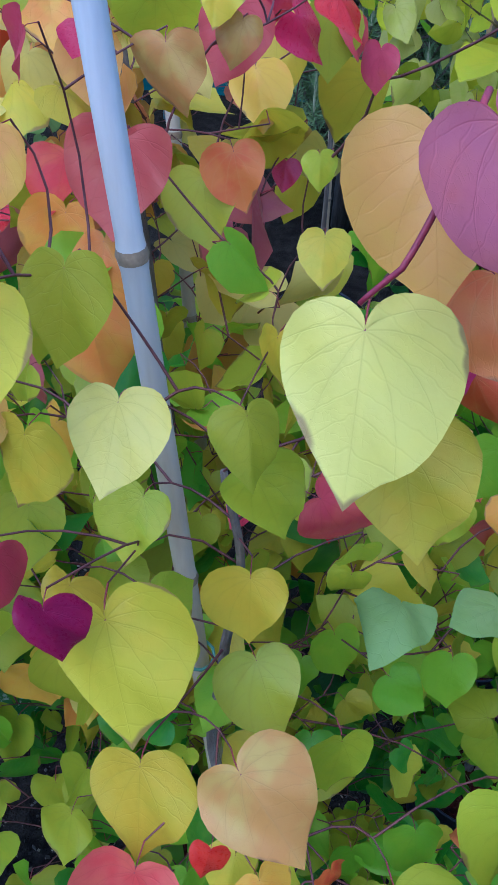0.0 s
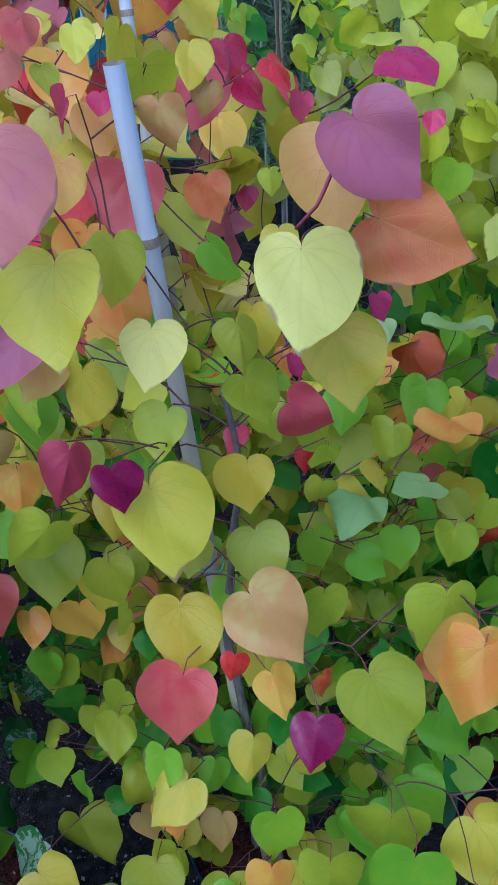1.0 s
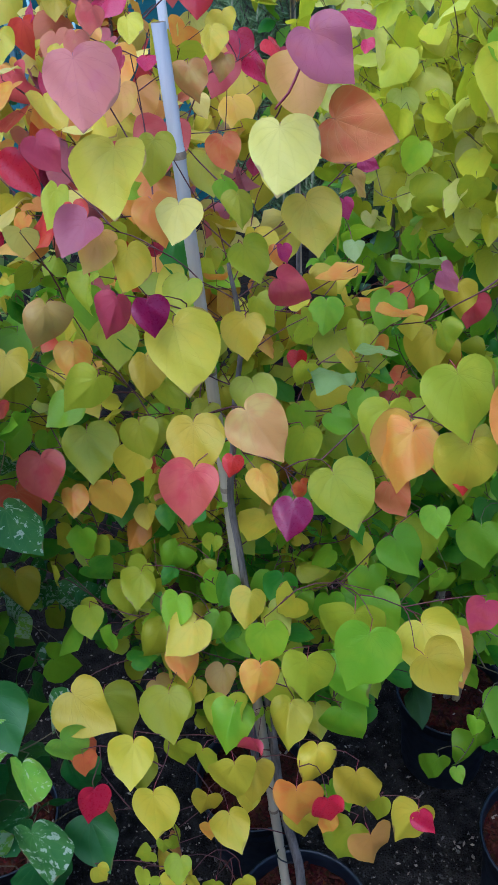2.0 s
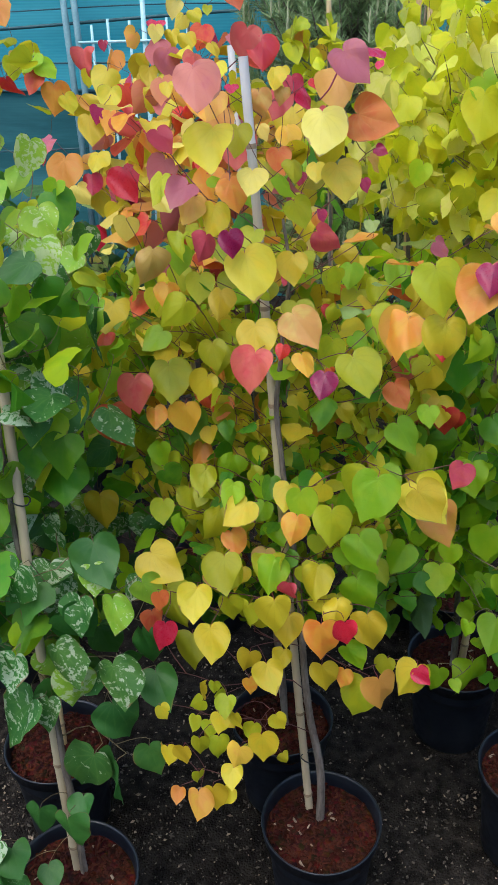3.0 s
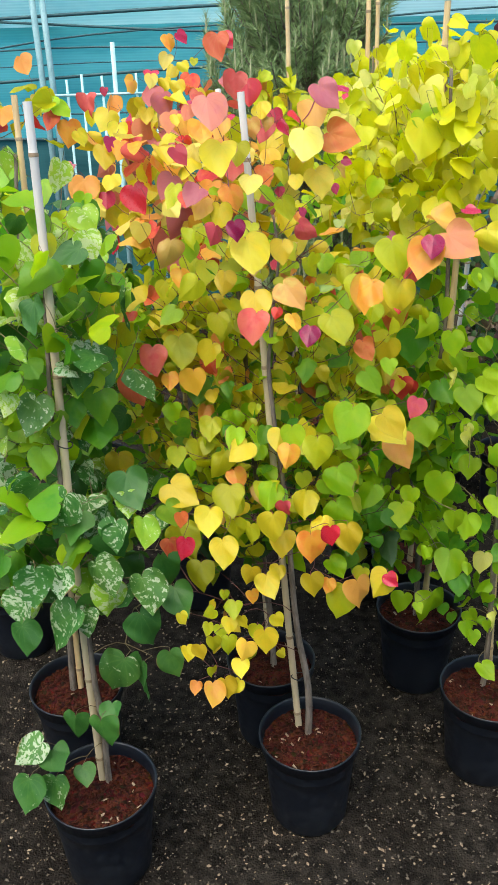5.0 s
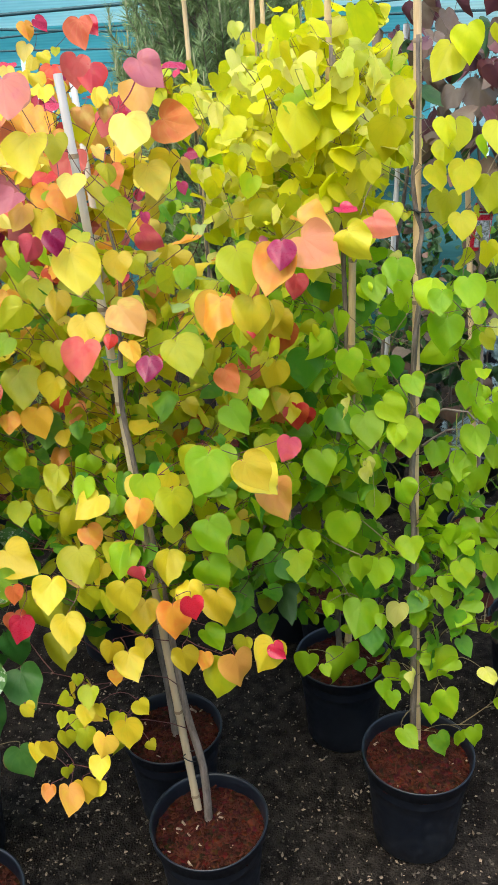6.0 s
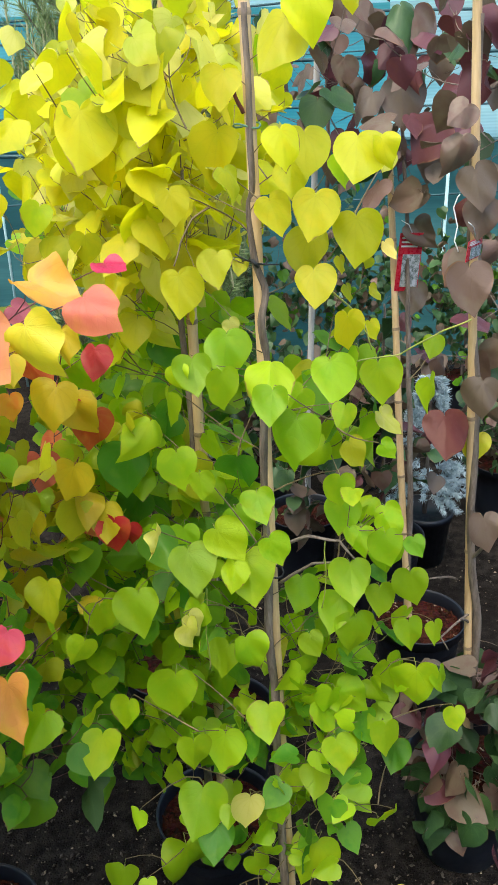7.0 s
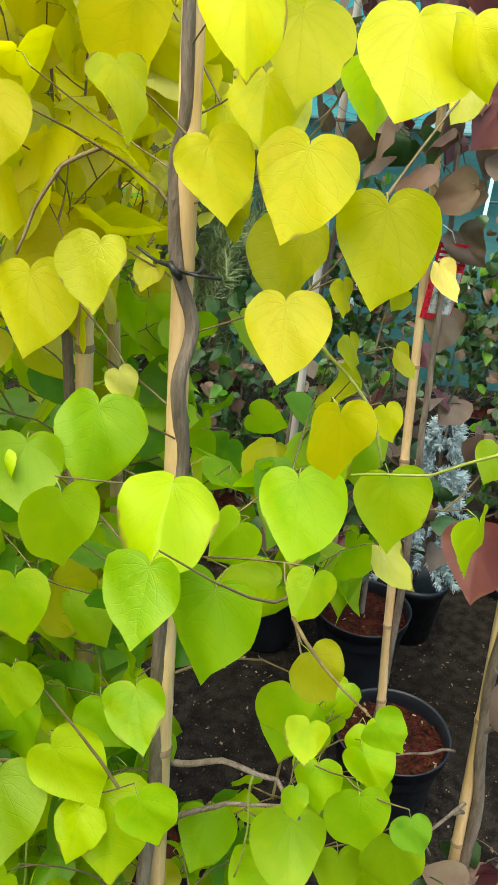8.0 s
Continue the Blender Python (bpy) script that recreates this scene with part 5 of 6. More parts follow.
snow_b = Tree("potted_redbud", "potted redbud with white-splashed green leaves behind another", "potted tree", (-0.442, 0.545), "potted redbuds", STALK_BROWN, STALK_BROWN, 15)
snow_b.pot(0.135, turn=4)
snow_b.mulch()
snow_b.cane((-0.435, 0.55, 0.2), (-0.451, 0.70, 1.825), 0.008, BAMBOO)
snow_b.trunk([(-0.455, 0.55, 0.22), (-0.455, 0.57, 0.5), (-0.46, 0.60, 0.9), (-0.47, 0.64, 1.4), (-0.46, 0.68, 1.7)], 0.010, 0.004)
snow_b.fill(190, (-0.48, 0.66, 1.30), (0.28, 0.22, 0.42), (0.045, 0.08), VARI_TOP)
snow_b.fill(100, (-0.42, 0.60, 0.85), (0.28, 0.2, 0.24), (0.05, 0.08), VARI)
snow_b.finish()

snow_c = Tree("potted_redbud", "green potted redbud with a few orange leaves on top", "potted tree", (-0.80, 1.05), "potted redbuds", STALK_BROWN, STALK_BROWN, 16)
snow_c.pot(0.135, turn=4)
snow_c.cane((-0.79, 1.06, 0.2), (-0.75, 1.12, 1.75), 0.008, BAMBOO)
snow_c.trunk([(-0.8, 1.05, 0.22), (-0.78, 1.07, 0.8), (-0.74, 1.1, 1.4), (-0.66, 1.15, 1.8)], 0.010, 0.004)
snow_c.leaf("red", -0.535, 1.200, 1.734, 0.054, -10, 30, 10, True)
snow_c.leaf("orange", -0.487, 1.200, 1.698, 0.069, 20, 6, 6, True)
snow_c.leaf("gold", -0.453, 1.200, 1.685, 0.045, 30, 18, -16, True)
snow_c.leaf("pale", -0.570, 1.200, 1.786, 0.032, 40, 8, 3, True)
snow_c.leaf("lime", -0.537, 1.200, 1.780, 0.056, -29, 55, 3, True)
snow_c.leaf("lime", -0.498, 1.200, 1.760, 0.050, 25, 31, -40, True)
snow_c.leaf("limegold", -0.586, 1.200, 1.767, 0.053, 1, 16, 1, True)
snow_c.fill(150, (-0.76, 1.12, 1.2), (0.34, 0.26, 0.5), (0.05, 0.085), (("green", 5), ("limevar", 4), ("variegated", 2), ("darkgreen", 2)))
snow_c.fill(18, (-0.62, 1.2, 1.75), (0.2, 0.12, 0.14), (0.05, 0.075), (("orange", 3), ("red", 2), ("gold", 2), ("limegold", 2)))
snow_c.finish()

lime = Tree("potted_redbud", "potted redbud with lime leaves, yellow on top, tied to a cane", "potted tree", (0.725, 0.602), "potted redbuds", STALK_LIME, STALK_BROWN, 17)
lime.pot(0.138, turn=5)
lime.mulch()
lime.cane((0.736, 0.665, 0.2), (0.682, 0.760, 1.95), 0.0085, BAMBOO)
lime.trunk([(0.714, 0.640, 0.220), (0.716, 0.645, 0.400), (0.712, 0.668, 0.660), (0.703, 0.684, 0.900), (0.699, 0.712, 1.137), (0.697, 0.716, 1.218), (0.703, 0.716, 1.328), (0.705, 0.727, 1.410), (0.701, 0.724, 1.467), (0.706, 0.732, 1.508), (0.692, 0.729, 1.554), (0.686, 0.738, 1.617), (0.693, 0.734, 1.664), (0.689, 0.745, 1.860)], 0.0085, 0.0040)
lime.tie((0.694, 0.736, 1.549), 0.0135)
lime.tie((0.706, 0.69, 1.08), 0.015, None, False)
lime.tie((0.688, 0.748, 1.72), 0.014, TIE_GREEN, False)
lime.leaf("yellow", 0.735, 0.656, 1.702, 0.050, 20, 24, -4, True)
lime.leaf("yellow", 0.743, 0.727, 1.658, 0.048, -4, 32, -6, True)
lime.leaf("yellow", 0.818, 0.623, 1.693, 0.062, -4, 40, 4, True)
lime.leaf("yellow", 0.762, 0.716, 1.691, 0.060, 18, 29, 6, True)
lime.leaf("yellow", 0.851, 0.625, 1.698, 0.035, 20, 28, -10, True)
lime.leaf("lime", 0.808, 0.669, 1.673, 0.039, 50, 20, -0, True, 6)
lime.leaf("cream", 0.871, 0.780, 1.667, 0.025, -4, 9, 20, True)
lime.leaf("yellow", 0.722, 0.675, 1.620, 0.049, 20, 21, -12, True, 2)
lime.leaf("yellow", 0.770, 0.684, 1.618, 0.060, -6, 22, 8, True)
lime.leaf("yellow", 0.825, 0.693, 1.585, 0.065, 2, 16, 2, True)
lime.leaf("limegold", 0.769, 0.828, 1.537, 0.071, -35, 18, -0, True)
lime.leaf("yellow", 0.771, 0.669, 1.530, 0.053, -6, 34, -4, True, 0)
lime.leaf("pale", 0.869, 0.704, 1.566, 0.026, 45, 27, -10, True)
lime.leaf("limegold", 0.850, 0.691, 1.513, 0.023, 58, 28, -14, True)
lime.leaf("limegold", 0.807, 0.700, 1.549, 0.023, 52, 18, 8, True)
lime.leaf("limegold", 0.819, 0.720, 1.506, 0.024, 55, 23, 6, True)
lime.leaf("limegold", 0.844, 0.720, 1.546, 0.015, -17, 7, 20, True)
lime.leaf("yellow", 0.812, 0.614, 1.487, 0.046, 30, 5, -4, True)
lime.leaf("yellow", 0.856, 0.744, 1.447, 0.028, 30, 21, -13, True)
lime.leaf("lime", 0.945, 0.756, 1.343, 0.055, 48, 6, -4, True, 5)
lime.leaf("lime", 0.946, 0.780, 1.408, 0.032, -11, 22, 6, True)
lime.leaf("lime", 0.871, 0.768, 1.361, 0.064, 10, 13, -4, True)
lime.leaf("cream", 0.892, 0.830, 1.267, 0.050, 55, 40, -8, True)
lime.leaf("lime", 0.794, 0.673, 1.401, 0.062, -8, 32, -6, True)
lime.leaf("lime", 0.711, 0.607, 1.428, 0.066, 8, 62, 14, True)
lime.leaf("lime", 0.716, 0.530, 1.422, 0.045, -14, 22, -2, True)
lime.leaf("lime", 0.741, 0.620, 1.336, 0.074, -14, 22, 6, True)
lime.leaf("lime", 0.654, 0.592, 1.421, 0.051, 38, 7, 1, True)
lime.leaf("lime", 0.652, 0.677, 1.431, 0.050, -20, 21, 2, True)
lime.leaf("lime", 0.589, 0.657, 1.412, 0.033, 5, 21, -8, True)
lime.leaf("yellow", 0.587, 0.735, 1.508, 0.062, -6, 20, -2, True)
lime.leaf("limegold", 0.645, 0.699, 1.549, 0.048, -16, 28, -6, True)
lime.leaf("limegold", 0.674, 0.734, 1.540, 0.023, -9, 31, 8, True)
lime.leaf("lime", 0.652, 0.664, 1.443, 0.063, -13, 26, -0, True)
lime.leaf("cream", 0.660, 0.728, 1.460, 0.025, -8, 12, -30, True)
lime.leaf("lime", 0.746, 0.680, 1.369, 0.041, -23, 20, 30, True)
lime.leaf("lime", 0.807, 0.634, 1.362, 0.035, 14, 24, 22, True)
lime.leaf("limegold", 0.823, 0.604, 1.323, 0.041, 30, 22, -24, True)
lime.leaf("lime", 0.808, 0.660, 1.238, 0.047, 11, 10, -0, True)
lime.leaf("lime", 0.822, 0.620, 1.249, 0.032, -4, 80, 2, True)
lime.leaf("lime", 0.852, 0.506, 1.371, 0.025, 20, 17, -40, True)
lime.leaf("lime", 0.812, 0.712, 1.167, 0.056, -7, 15, 4, True)
lime.leaf("lime", 0.887, 0.707, 1.167, 0.041, 1, 26, -30, True)
lime.leaf("lime", 0.883, 0.702, 1.098, 0.057, -0, 2, -6, True)
lime.leaf("lime", 0.920, 0.678, 1.060, 0.055, -8, 16, -12, True)
lime.leaf("lime", 0.841, 0.680, 1.140, 0.045, -15, 29, -8, True)
lime.leaf("lime", 0.823, 0.700, 1.055, 0.053, 15, 20, -0, True)
lime.leaf("lime", 0.806, 0.677, 1.015, 0.059, -24, 21, 5, True)
lime.leaf("lime", 0.837, 0.660, 0.989, 0.064, 11, 20, -2, True)
lime.leaf("lime", 0.875, 0.640, 1.154, 0.052, 7, 17, -8, True)
lime.leaf("green", 0.913, 0.620, 1.168, 0.031, -7, 22, -24, True)
lime.leaf("lime", 0.821, 0.620, 1.186, 0.025, 35, 31, 7, True)
lime.leaf("lime", 0.882, 0.680, 1.165, 0.042, -8, 27, -30, True)
lime.leaf("lime", 0.825, 0.660, 1.084, 0.064, 13, 35, 6, True)
lime.leaf("lime", 0.871, 0.680, 1.035, 0.047, 8, 23, 5, True)
lime.leaf("lime", 0.963, 0.700, 0.957, 0.036, 35, 22, 14, True)
lime.leaf("lime", 0.923, 0.688, 0.964, 0.048, 12, 26, -4, True)
lime.leaf("lime", 0.937, 0.686, 0.862, 0.077, 5, 11, -0, True)
lime.leaf("lime", 1.003, 0.679, 0.800, 0.039, 10, 28, -2, True)
lime.leaf("lime", 0.981, 0.700, 0.860, 0.043, 45, 16, -7, True)
lime.leaf("lime", 0.831, 0.680, 0.839, 0.067, 8, 15, -50, True)
lime.leaf("green", 0.856, 0.700, 0.764, 0.054, 38, 20, -1, True)
lime.leaf("green", 0.913, 0.730, 0.668, 0.056, -32, 42, -10, True)
lime.leaf("lime", 0.809, 0.627, 0.773, 0.057, 10, 32, -6, True)
lime.leaf("lime", 0.873, 0.700, 0.837, 0.047, -30, 22, -40, True)
lime.leaf("lime", 0.616, 0.600, 1.278, 0.036, -4, 13, -7, True)
lime.leaf("lime", 0.666, 0.692, 1.171, 0.051, 6, 23, -30, True)
lime.leaf("lime", 0.645, 0.638, 1.166, 0.062, 2, 19, -40, True)
lime.leaf("lime", 0.674, 0.635, 1.109, 0.076, -14, 34, -20, True)
lime.leaf("lime", 0.714, 0.593, 1.180, 0.045, 17, 14, -20, True)
lime.leaf("lime", 0.593, 0.620, 1.133, 0.068, 2, 38, -10, True)
lime.leaf("lime", 0.504, 0.654, 1.035, 0.071, -10, 29, -10, True)
lime.leaf("lime", 0.428, 0.694, 0.994, 0.054, 20, 4, 10, True)
lime.leaf("cream", 0.560, 0.580, 1.207, 0.038, 58, 17, -16, True)
lime.leaf("cream", 0.593, 0.562, 1.060, 0.043, 45, 7, -14, True)
lime.leaf("lime", 0.628, 0.685, 0.919, 0.057, -29, 27, 4, True)
lime.leaf("lime", 0.674, 0.620, 0.984, 0.056, 25, 30, -8, True)
lime.leaf("lime", 0.550, 0.644, 0.885, 0.077, 1, 15, 2, True)
lime.leaf("lime", 0.696, 0.633, 0.837, 0.061, -23, 60, -20, True)
lime.leaf("lime", 0.622, 0.633, 0.775, 0.066, -2, 25, 6, True)
lime.leaf("lime", 0.582, 0.580, 0.820, 0.054, 8, 14, -0, True)
lime.leaf("lime", 0.578, 0.601, 0.676, 0.082, 8, 40, 16, True)
lime.leaf("lime", 0.729, 0.658, 0.679, 0.044, 4, 25, 10, True)
lime.leaf("lime", 0.711, 0.600, 0.671, 0.041, 16, 20, -5, True)
lime.leaf("cream", 0.662, 0.580, 0.700, 0.054, 13, 20, 14, True)
lime.leaf("lime", 0.764, 0.634, 0.521, 0.085, -13, 33, 14, True)
lime.leaf("lime", 0.555, 0.610, 0.535, 0.090, 13, 26, -6, True)
lime.leaf("lime", 0.748, 0.700, 1.035, 0.055, -3, 31, 8, True)
lime.leaf("lime", 0.770, 0.680, 0.952, 0.041, 5, 28, -20, True)
lime.leaf("green", 0.608, 0.580, 0.629, 0.061, 3, 50, 8, True)
lime.leaf("lime", 0.503, 0.488, 0.782, 0.033, -21, 27, 7, True)
lime.leaf("limegold", 0.397, 0.560, 1.121, 0.060, -25, 26, -14, True)
lime.leaf("lime", 0.431, 0.560, 1.033, 0.044, 12, 11, 30, True)
lime.leaf("lime", 0.474, 0.620, 0.866, 0.050, -24, 24, 3, True)
lime.leaf("green", 0.401, 0.660, 0.771, 0.070, 7, 31, 15, True)
lime.leaf("lime", 0.633, 0.560, 0.503, 0.041, 14, 31, 3, True)
lime.leaf("cream", 0.697, 0.500, 0.588, 0.043, 50, 36, -10, True)
lime.leaf("lime", 0.775, 0.520, 0.497, 0.065, 21, 33, -0, True)
lime.leaf("lime", 0.731, 0.520, 0.463, 0.050, -28, 13, -3, True)
lime.leaf("lime", 0.800, 0.500, 0.413, 0.038, 30, 10, 10, True)
lime.leaf("lime", 0.837, 0.500, 0.420, 0.045, 13, 32, -10, True)
lime.leaf("lime", 0.687, 0.500, 0.417, 0.052, 1, 70, -30, True)
lime.leaf("green", 0.759, 0.500, 0.394, 0.052, 4, 26, -20, True)
lime.leaf("lime", 0.687, 0.540, 0.529, 0.034, 30, 19, -2, True)
lime.leaf("lime", 0.653, 0.540, 0.491, 0.039, 21, 35, 7, True)
lime.leaf("cream", 0.852, 0.500, 0.596, 0.043, 20, 78, 3, True)
lime.leaf("cream", 0.898, 0.500, 0.596, 0.037, -4, 78, -40, True)
lime.leaf("lime", 0.883, 0.500, 0.514, 0.029, -2, 12, 4, True)
lime.leaf("lime", 0.935, 0.500, 0.519, 0.042, -37, 62, -30, True)
lime.leaf("lime", 0.913, 0.500, 0.461, 0.024, -28, 26, 6, True)
lime.leaf("lime", 0.951, 0.500, 0.415, 0.034, 10, 23, -0, True)
lime.leaf("lime", 0.973, 0.500, 0.468, 0.022, 0, 35, -50, True)
lime.leaf("lime", 0.457, 0.520, 0.611, 0.055, 12, 17, 20, True)
lime.leaf("lime", 0.502, 0.520, 0.596, 0.029, 16, 60, -5, True)
lime.leaf("yellow", 0.726, 0.688, 1.818, 0.071, -28, 32, 14, True)
lime.leaf("yellow", 0.768, 0.663, 1.847, 0.059, -10, 17, -16, True)
lime.leaf("yellow", 0.815, 0.660, 1.857, 0.028, 45, 18, 11, True)
lime.leaf("yellow", 0.661, 0.710, 1.768, 0.049, 7, 24, 10, True)
lime.leaf("limegold", 0.671, 0.671, 1.661, 0.044, 50, 35, -8, True)
lime.leaf("yellow", 0.597, 0.650, 1.638, 0.042, 20, 17, -4, True)
lime.leaf("lime", 0.610, 0.660, 1.415, 0.053, 12, 26, -3, True)
lime.leaf("lime", 0.694, 0.660, 1.213, 0.050, -5, 34, -20, True)
lime.leaf("lime", 0.600, 0.600, 1.064, 0.047, -37, 15, 4, True)
lime.leaf("lime", 0.652, 0.620, 1.121, 0.044, -27, 36, -8, True)
lime.leaf("cream", 0.596, 0.580, 1.065, 0.040, 50, 17, -16, True)
lime.fill(45, (0.58, 0.82, 1.68), (0.13, 0.10, 0.26), (0.05, 0.08), SUNNY, 12)
lime.fill(40, (0.57, 0.78, 1.12), (0.14, 0.10, 0.30), (0.04, 0.07), LIMES, 12)
lime.fill(16, (0.84, 0.76, 1.00), (0.12, 0.06, 0.18), (0.03, 0.055), LIMES, 12)
lime.fill(16, (0.79, 0.88, 1.28), (0.10, 0.08, 0.16), (0.05, 0.08), LIMES, 12)
lime.fill(60, (0.80, 0.74, 0.85), (0.13, 0.10, 0.16), (0.035, 0.06), LIMES, 12)
lime.fill(90, (0.72, 0.68, 0.64), (0.20, 0.10, 0.26), (0.03, 0.055), LIMES_LOW, 12)
lime.stem([(0.718, 0.700, 1.123), (0.761, 0.690, 1.142), (0.810, 0.680, 1.140), (0.830, 0.660, 1.123)], 0.0032, 0.0016, BARK)
lime.stem([(0.718, 0.700, 1.053), (0.769, 0.690, 1.095), (0.822, 0.690, 1.100)], 0.003, 0.0015, BARK)
lime.stem([(0.788, 0.685, 1.137), (0.788, 0.680, 1.087), (0.784, 0.670, 1.027)], 0.0012, 0.0009, STALK_LIME)
lime.stem([(0.982, 0.700, 1.471), (0.944, 0.720, 1.446), (0.892, 0.740, 1.411), (0.832, 0.740, 1.402)], 0.0014, 0.001, STALK_LIME)
lime.stem([(0.796, 0.720, 1.509), (0.820, 0.720, 1.487), (0.841, 0.710, 1.464), (0.852, 0.710, 1.428)], 0.0015, 0.001, STALK_LIME)
lime.stem([(0.685, 0.745, 1.735), (0.676, 0.740, 1.758), (0.672, 0.730, 1.780)], 0.003, 0.002, TWIG_DARK)
lime.stem([(0.634, 0.760, 1.617), (0.612, 0.740, 1.603), (0.596, 0.730, 1.577), (0.585, 0.720, 1.548)], 0.0018, 0.0011, STALK_BROWN)
lime.stem([(0.610, 0.620, 0.951), (0.609, 0.620, 1.019), (0.613, 0.630, 1.094)], 0.0011, 0.0009, STALK_LIME)
lime.finish()

lime_b = Tree("potted_redbud", "potted redbud with lime-green leaves and a cut bamboo cane", "potted tree", (0.562, 0.965), "potted redbuds", STALK_LIME, STALK_BROWN, 18)
lime_b.pot(0.135, turn=6)
lime_b.mulch()
lime_b.cane((0.572, 0.96, 0.2), (0.590, 0.90, 1.49), 0.0095, BAMBOO)
lime_b.trunk([(0.555, 0.965, 0.22), (0.545, 0.955, 0.5), (0.55, 0.94, 0.9), (0.57, 0.92, 1.25), (0.55, 0.92, 1.6), (0.54, 0.95, 1.85)], 0.010, 0.004)
lime_b.leaf("lime", 0.331, 0.750, 0.986, 0.073, -17, 10, 12, True)
lime_b.leaf("lime", 0.410, 0.780, 0.941, 0.068, -16, 23, 6, True)
lime_b.leaf("yellow", 0.463, 0.780, 1.712, 0.087, -3, 17, 3, True)
lime_b.leaf("yellow", 0.516, 0.800, 1.709, 0.061, -9, 18, -11, True)
lime_b.leaf("lime", 0.574, 0.720, 1.117, 0.053, -6, 20, -12, True)
lime_b.leaf("limegold", 0.362, 0.850, 1.194, 0.057, 8, 9, 1, True)
lime_b.leaf("green", 0.476, 0.800, 1.206, 0.082, -4, 17, 5, True)
lime_b.leaf("green", 0.394, 0.750, 0.736, 0.081, -15, 16, -8, True)
lime_b.fill(200, (0.47, 0.98, 1.62), (0.21, 0.18, 0.28), (0.035, 0.062), SUNNY, 14)
lime_b.fill(190, (0.46, 0.95, 0.95), (0.24, 0.18, 0.42), (0.045, 0.08), LIMES, 14)
lime_b.fill(170, (0.45, 0.88, 0.72), (0.23, 0.17, 0.28), (0.035, 0.065), LIMES, 14)
lime_b.finish()

sunny = Tree("potted_redbud", "potted redbud with clear yellow leaves on tall canes", "potted tree", (0.40, 1.46), "potted redbuds", STALK_LIME, STALK_BROWN, 19)
sunny.pot(0.135, turn=7)
sunny.cane((0.385, 1.48, 0.2), (0.356, 1.50, 2.10), 0.008, BAMBOO)
sunny.cane((0.42, 1.47, 0.2), (0.382, 1.50, 2.12), 0.007, BAMBOO)
sunny.trunk([(0.4, 1.46, 0.22), (0.39, 1.47, 0.9), (0.37, 1.48, 1.4), (0.38, 1.5, 1.9)], 0.010, 0.003)
sunny.fill(330, (0.42, 1.46, 1.58), (0.30, 0.24, 0.36), (0.035, 0.065), SUNNY, 14)
sunny.fill(150, (0.40, 1.42, 1.05), (0.26, 0.22, 0.3), (0.05, 0.08), LIMES, 14)
sunny.finish()

sunny_b = Tree("potted_redbud", "potted redbud with yellow leaves, small ones orange at the tip", "potted tree", (0.10, 2.46), "potted redbuds", STALK_LIME, STALK_BROWN, 20)
sunny_b.pot(0.135, turn=8)
sunny_b.cane((0.11, 2.48, 0.2), (0.078, 2.5, 2.15), 0.010, BAMBOO)
sunny_b.trunk([(0.1, 2.46, 0.22), (0.1, 2.47, 1.0), (0.08, 2.48, 1.75)], 0.010, 0.003)
sunny_b.fill(45, (0.06, 2.44, 1.68), (0.17, 0.12, 0.14), (0.05, 0.08), (("yellow", 4), ("limegold", 3), ("peach", 1)), 14)
sunny_b.fill(60, (0.12, 2.4, 1.3), (0.3, 0.2, 0.3), (0.05, 0.08), LIMES, 14)
sunny_b.finish()

sunny_c = Tree("potted_redbud", "potted redbud with yellow leaves behind the lime ones", "potted tree", (0.56, 1.28), "potted redbuds", STALK_LIME, STALK_BROWN, 21)
sunny_c.pot(0.135, turn=9)
sunny_c.cane((0.56, 1.27, 0.2), (0.545, 1.12, 2.0), 0.009, BAMBOO)
sunny_c.trunk([(0.56, 1.28, 0.22), (0.56, 1.26, 0.8), (0.55, 1.18, 1.4), (0.555, 1.14, 1.85)], 0.010, 0.004)
sunny_c.fill(260, (0.53, 1.18, 1.70), (0.24, 0.20, 0.28), (0.035, 0.062), SUNNY, 14)
sunny_c.fill(60, (0.56, 1.2, 1.2), (0.22, 0.18, 0.24), (0.05, 0.08), LIMES, 14)
sunny_c.finish()

plum = Tree("potted_redbud", "potted redbud with dark bronze-purple leaves on a crooked grey stem", "potted tree", (1.145, 1.12), "potted redbuds", STALK_BROWN, BARK, 22)
plum.pot(0.138, turn=10)
plum.mulch()
plum.cane((1.142, 1.085, 0.2), (1.035, 1.10, 2.0), 0.0085, BAMBOO)
plum.trunk([(1.15, 1.10, 0.22), (1.135, 1.09, 0.45), (1.128, 1.08, 0.7), (1.10, 1.08, 0.9), (1.092, 1.09, 1.2), (1.06, 1.1, 1.5), (1.05, 1.1, 1.85)], 0.012, 0.005)
plum.fill(34, (1.14, 1.36, 1.76), (0.20, 0.14, 0.20), (0.05, 0.08), DARKS, 14)
plum.fill(14, (1.12, 1.20, 1.28), (0.10, 0.1, 0.30), (0.05, 0.075), DARKS, 14)
plum.fill(140, (1.15, 0.98, 0.42), (0.22, 0.17, 0.27), (0.045, 0.08), (("bronze", 4), ("darkgreen", 5), ("wine", 2)), 14)
plum.leaf("bronze", 1.051, 1.020, 1.432, 0.085, 11, 20, -4, True)
plum.leaf("bronze", 1.052, 1.040, 1.594, 0.070, 7, 16, -10, True)
plum.leaf("bronze", 1.066, 1.060, 1.541, 0.064, -7, 21, 3, True)
plum.leaf("bronze", 1.017, 1.050, 1.708, 0.051, 9, 30, 50, True)
plum.leaf("bronze", 1.017, 1.030, 1.653, 0.057, -8, 26, 6, True)
